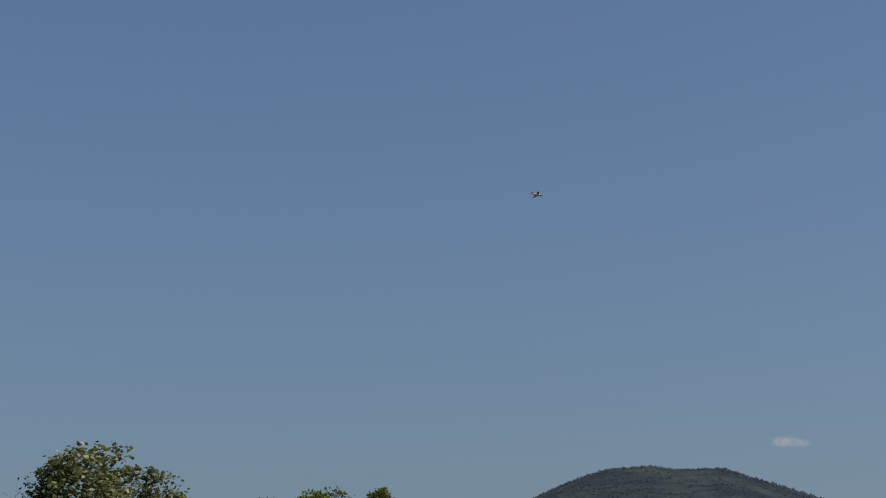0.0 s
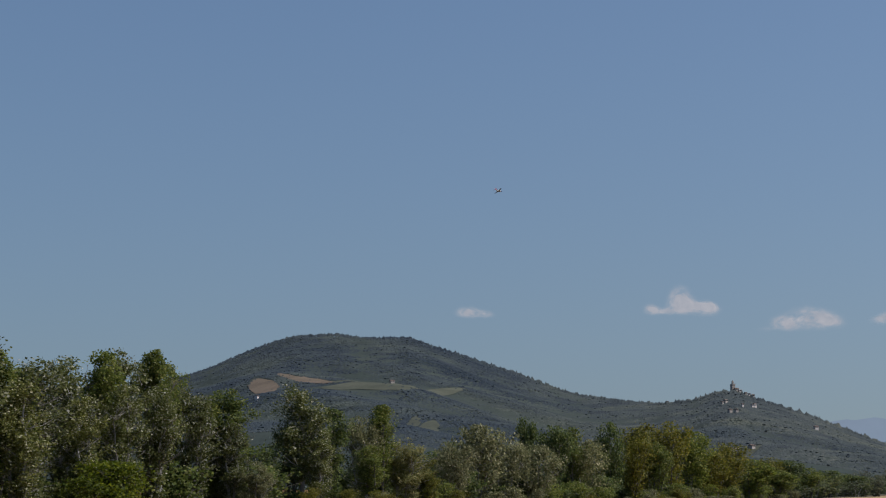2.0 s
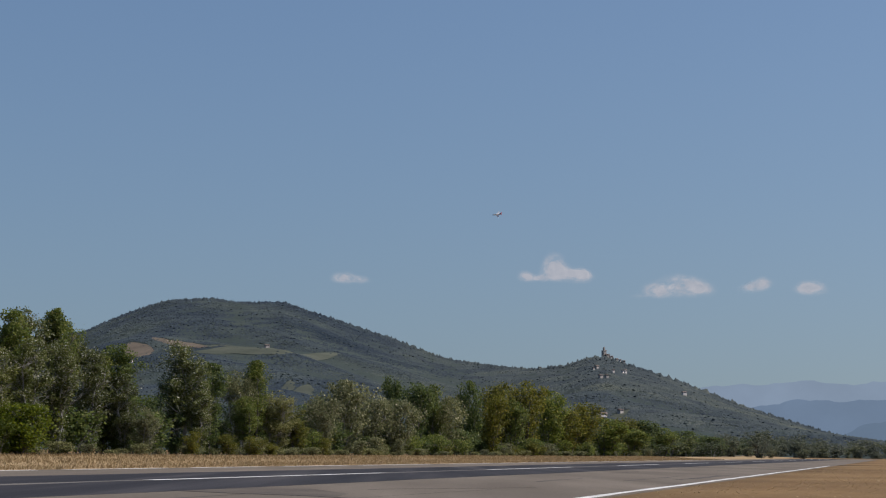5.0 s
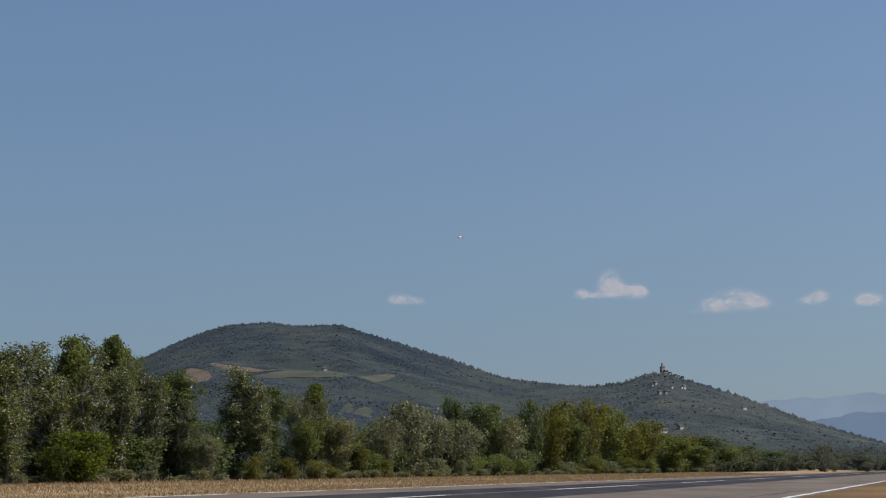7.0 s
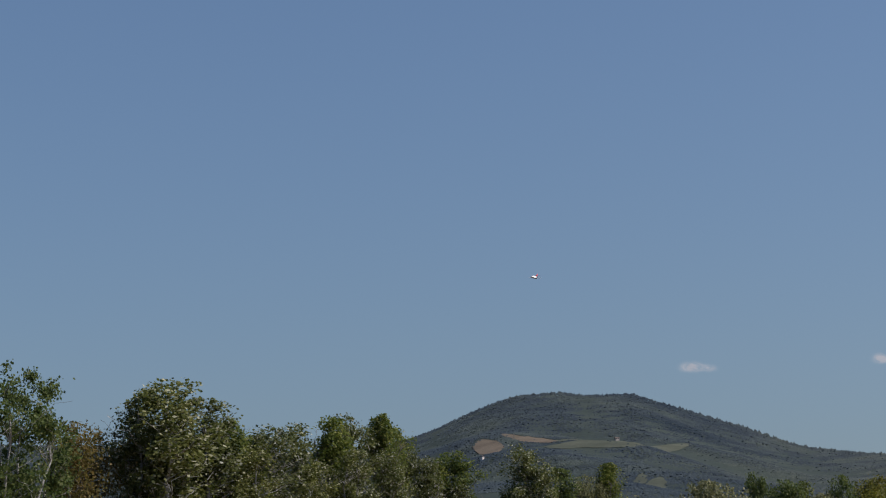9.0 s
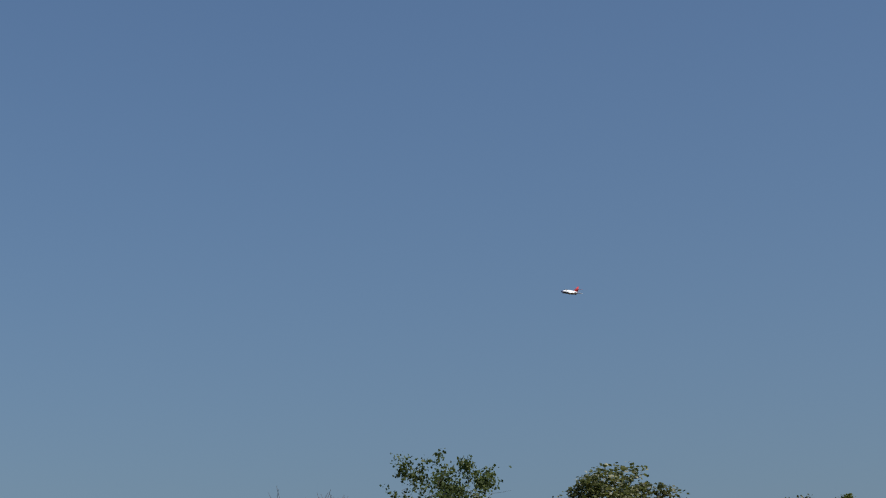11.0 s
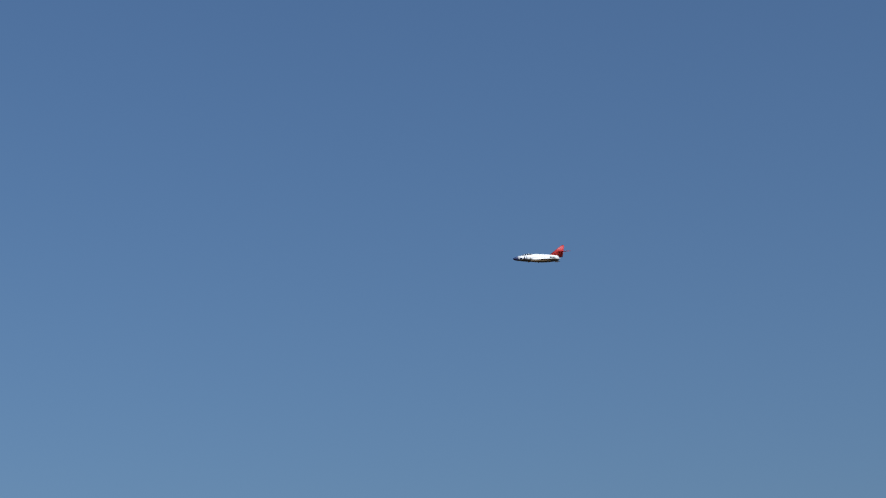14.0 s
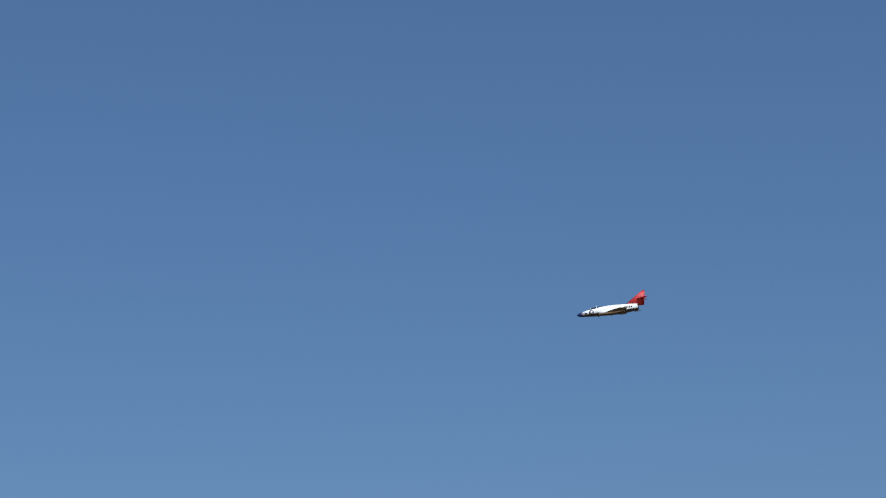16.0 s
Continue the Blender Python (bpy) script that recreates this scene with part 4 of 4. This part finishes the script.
def build_jet():
    white, blue, red = jet_paint("jet_white", (0.86, 0.85, 0.81)), jet_paint("jet_blue", (0.008, 0.02, 0.1), 0.5), jet_paint("jet_red", (0.5, 0.024, 0.023), 0.55)
    black, glass, grey = jet_paint("jet_black", (0.02, 0.02, 0.022)), jet_paint("jet_canopy", (0.03, 0.035, 0.045), 0.08), jet_paint("jet_grey", (0.3, 0.3, 0.31))
    belly = jet_paint("jet_belly", (0.045, 0.05, 0.06), 0.5)
    jet = tagged(new("model_jet"), "white swept-wing model jet with blue nose and red tail", "model aircraft")
    bm = bmesh.new()
    loft(bm, [(0.98, -0.05, 0.083, 0.083), (0.8, -0.036, 0.106, 0.108), (0.6, -0.022, 0.126, 0.13), (0.35, -0.006, 0.142, 0.15), (0.1, 0.0, 0.155, 0.163), (-0.15, 0.002, 0.155, 0.163),
              (-0.4, 0.008, 0.14, 0.152), (-0.62, 0.018, 0.12, 0.132), (-0.83, 0.026, 0.1, 0.11)])
    dark_below(part("fuselage", bm, white, jet, "white fuselage with a dark belly"), belly, -0.4)
    bm = bmesh.new()
    loft(bm, [(1.16, -0.064, 0.008, 0.008), (1.145, -0.063, 0.026, 0.026), (1.1, -0.06, 0.05, 0.05), (1.03, -0.055, 0.07, 0.071), (0.955, -0.0485, 0.0872, 0.0882)])
    part("nose_cone", bm, blue, jet, "dark blue nose cone")
    bm = bmesh.new()
    loft(bm, [(0.82, 0.05, 0.02, 0.01), (0.74, 0.068, 0.05, 0.035), (0.61, 0.09, 0.07, 0.055), (0.46, 0.114, 0.068, 0.046), (0.33, 0.135, 0.045, 0.022), (0.2, 0.145, 0.01, 0.01)], 16)
    canopy = part("canopy", bm, glass, jet, "dark tinted canopy")
    for y, top in ((0.69, 0.118), (0.5, 0.162)):
        bm = bmesh.new()
        box(bm, -0.072, 0.072, y - 0.009, y + 0.009, 0.07, top)
        part("canopy_frame", bm, white, canopy)
    for s in (-1, 1):
        bm = bmesh.new()
        foil(bm, (0.3, -0.45, s * 0.08, -0.06), (-0.22, -0.47, s * 0.86, -0.05), 0.03, "x")
        dark_below(part("wing", bm, white, jet, "swept white wing with a dark underside", smooth=False), belly, -0.3)
        bm = bmesh.new()
        loft(bm, [(0.46, -0.06, 0.04, 0.055), (0.3, -0.06, 0.06, 0.06), (0.0, -0.06, 0.065, 0.055), (-0.4, -0.05, 0.02, 0.03)], 12)
        bmesh.ops.translate(bm, verts=bm.verts[:], vec=(s * 0.14, 0, 0))
        part("air_intake", bm, white, jet)
        bm = bmesh.new()
        box(bm, s * 0.14 - 0.028, s * 0.14 + 0.028, 0.455, 0.463, -0.1, -0.02)
        part("intake_mouth", bm, black, jet)
        bm = bmesh.new()
        foil(bm, (-0.82, -1.06, s * 0.01, 0.29), (-1.06, -1.2, s * 0.37, 0.3), 0.02, "x")
        part("stabilizer", bm, red, jet, "red stabilizer")
    bm = bmesh.new()
    foil(bm, (-0.34, -1.05, 0.07, 0), (-0.99, -1.115, 0.53, 0), 0.028, "z")
    foil(bm, (-0.992, -1.113, 0.5305, 0), (-1.04, -1.1, 0.56, 0), 0.012, "z")
    part("tail_fin", bm, red, jet, "tall swept red tail fin")
    bm = bmesh.new()
    loft(bm, [(-0.831, 0.02, 0.094, 0.1), (-0.86, 0.02, 0.08, 0.085), (-0.865, 0.02, 0.06, 0.06)], 16)
    part("exhaust", bm, black, jet)
    bm = bmesh.new()
    loft(bm, [(-0.72, -0.11, 0.03, 0.02), (-0.84, -0.1, 0.02, 0.02), (-0.93, -0.1, 0.006, 0.006)], 8)
    part("tail_bumper", bm, grey, jet)
    for s in (-1, 1):
        bm = bmesh.new()
        disc_on_side(bm, 0.68, -0.02, 0.075, s * 0.125)
        roundel = part("roundel", bm, blue, jet, "dark blue roundel")
        bm = bmesh.new()
        star_on_side(bm, 0.68, -0.02, 0.07, s * 0.131)
        part("star", bm, white, roundel)
        for k in range(4):
            y = -0.42 - 0.07 * k
            bm = bmesh.new()
            mx = s * (0.138 - 0.0075 * k)
            box(bm, mx - 0.006, mx + 0.006, y - 0.022, y + 0.022, 0.02, 0.075)
            part("marking", bm, black, jet, "black lettering as a plain bar")
        bm = bmesh.new()
        box(bm, s * 0.1 - 0.004, s * 0.1 + 0.004, 0.81, 0.9, -0.06, -0.02)
        part("marking", bm, blue, jet, "blue lettering as a plain bar")
    for y in (0.5, 0.08):
        bm = bmesh.new()
        foil(bm, (y, y - 0.07, -0.12, 0), (y - 0.02, y - 0.06, -0.185, 0), 0.006, "z")
        part("antenna", bm, grey, jet)
    return jet


JET_ROWS = [
    (0, -53.63, 349.22, 75.35, 38.0, 2.0, -29.0),
    (0.5, -41.14, 360.78, 70.56, 36.0, 2.0, -30.5),
    (1, -29.85, 371.80, 66.55, 34.0, 2.0, -32.0),
    (1.5, -19.53, 376.53, 62.28, 31.0, 2.0, -35.5),
    (2, -10.51, 382.81, 59.64, 28.0, 2.0, -32.0),
    (2.5, -2.93, 389.24, 57.48, 24.0, 2.0, -37.0),
    (3, 2.78, 397.88, 56.05, 20.0, 2.0, -42.0),
    (3.5, 9.33, 414.01, 57.58, 13.0, 2.0, -47.0),
    (4, 14.32, 430.91, 58.52, 6.0, 2.0, -52.0),
    (4.6, 18.12, 446.00, 57.96, -40.0, 0.0, -58.0),
    (5.2, 17.24, 446.00, 56.41, -95.0, -4.0, -58.0),
    (5.8, 12.84, 428.01, 53.37, -145.0, -5.0, -45.0),
    (6.3, 7.41, 404.01, 50.35, -166.0, -5.0, -18.0),
    (6.5, 3.77, 396.91, 50.24, -167.0, -5.0, -10.0),
    (7, -3.31, 368.57, 46.52, -166.0, -4.0, -3.0),
    (7.5, -10.12, 335.52, 43.37, -166.0, -3.0, -3.0),
    (8, -16.31, 304.28, 40.17, -166.0, -2.0, -3.0),
    (8.5, -23.74, 278.48, 37.98, -166.0, -1.5, -3.8),
    (9, -30.37, 252.97, 35.95, -166.0, -1.0, -4.5),
    (9.5, -37.12, 224.89, 33.55, -166.0, -0.5, -5.2),
    (10, -42.34, 196.50, 30.82, -166.0, 0.0, -6.0),
    (12.5, -54.16, 110.82, 26.00, -166.0, -4.0, -9.0),
    (13, -52.36, 94.52, 24.16, -166.0, -4.0, -9.5),
    (13.5, -52.76, 82.92, 23.38, -166.0, -4.0, -10.0),
    (14, -53.46, 72.62, 22.80, -166.0, -3.5, -11.0),
    (14.5, -54.86, 63.32, 22.51, -166.0, -2.2, -11.0),
    (15, -56.66, 54.72, 22.29, -166.0, -2.4, -9.5),
    (15.5, -58.56, 46.12, 21.82, -166.0, -2.6, -9.0),
    (16, -60.36, 37.62, 21.11, -166.0, -2.3, -9.0),
]


def motions():
    rows = [(t, pose(x, y, z) @ pose(0, 0, 0, 0, 0, -heading) @ pose(0, 0, 0, climb, 0, 0) @ pose(0, 0, 0, 0, bank, 0)) for t, x, y, z, heading, climb, bank in JET_ROWS]
    walk(jet, rows)


build_ground()
for b0, b1, e0, e1, kind in FIELDS:
    if kind == "stubble":
        field_patch(b0, b1, e0, e1, M_STUBBLE, "pale brown stubble field on the hillside", -0.24 if b0 == -8.05 else 0.0)
    else:
        field_patch(b0, b1, e0, e1, M_MEADOW, "green meadow field on the hillside")
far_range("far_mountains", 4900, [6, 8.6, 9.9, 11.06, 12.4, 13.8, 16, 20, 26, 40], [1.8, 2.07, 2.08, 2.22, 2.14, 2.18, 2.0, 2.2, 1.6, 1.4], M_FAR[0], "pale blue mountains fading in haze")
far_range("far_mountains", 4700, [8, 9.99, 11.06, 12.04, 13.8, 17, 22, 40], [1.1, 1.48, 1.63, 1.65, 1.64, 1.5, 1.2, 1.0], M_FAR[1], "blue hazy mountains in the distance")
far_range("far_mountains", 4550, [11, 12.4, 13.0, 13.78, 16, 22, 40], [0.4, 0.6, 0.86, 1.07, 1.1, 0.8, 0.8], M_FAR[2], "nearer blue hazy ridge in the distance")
build_runway()
build_clouds()
build_village()
jet = build_jet()
build_trees()
build_shrubs()
build_back_rows()
build_forest()
grass_field("tall_dry_grass", 110000, (55, 420), (36.8, 54), (0.04, 0.19), 41, "tall dry yellow grass on the verge beyond the runway", 0.011, 0.45, 1.4)
grass_field("short_dry_grass", 40000, (30, 160), (-22, 5.6), (0.01, 0.028), 42, "short dry mown grass beside the runway", 0.012, 2.2, 1.3)
motions()
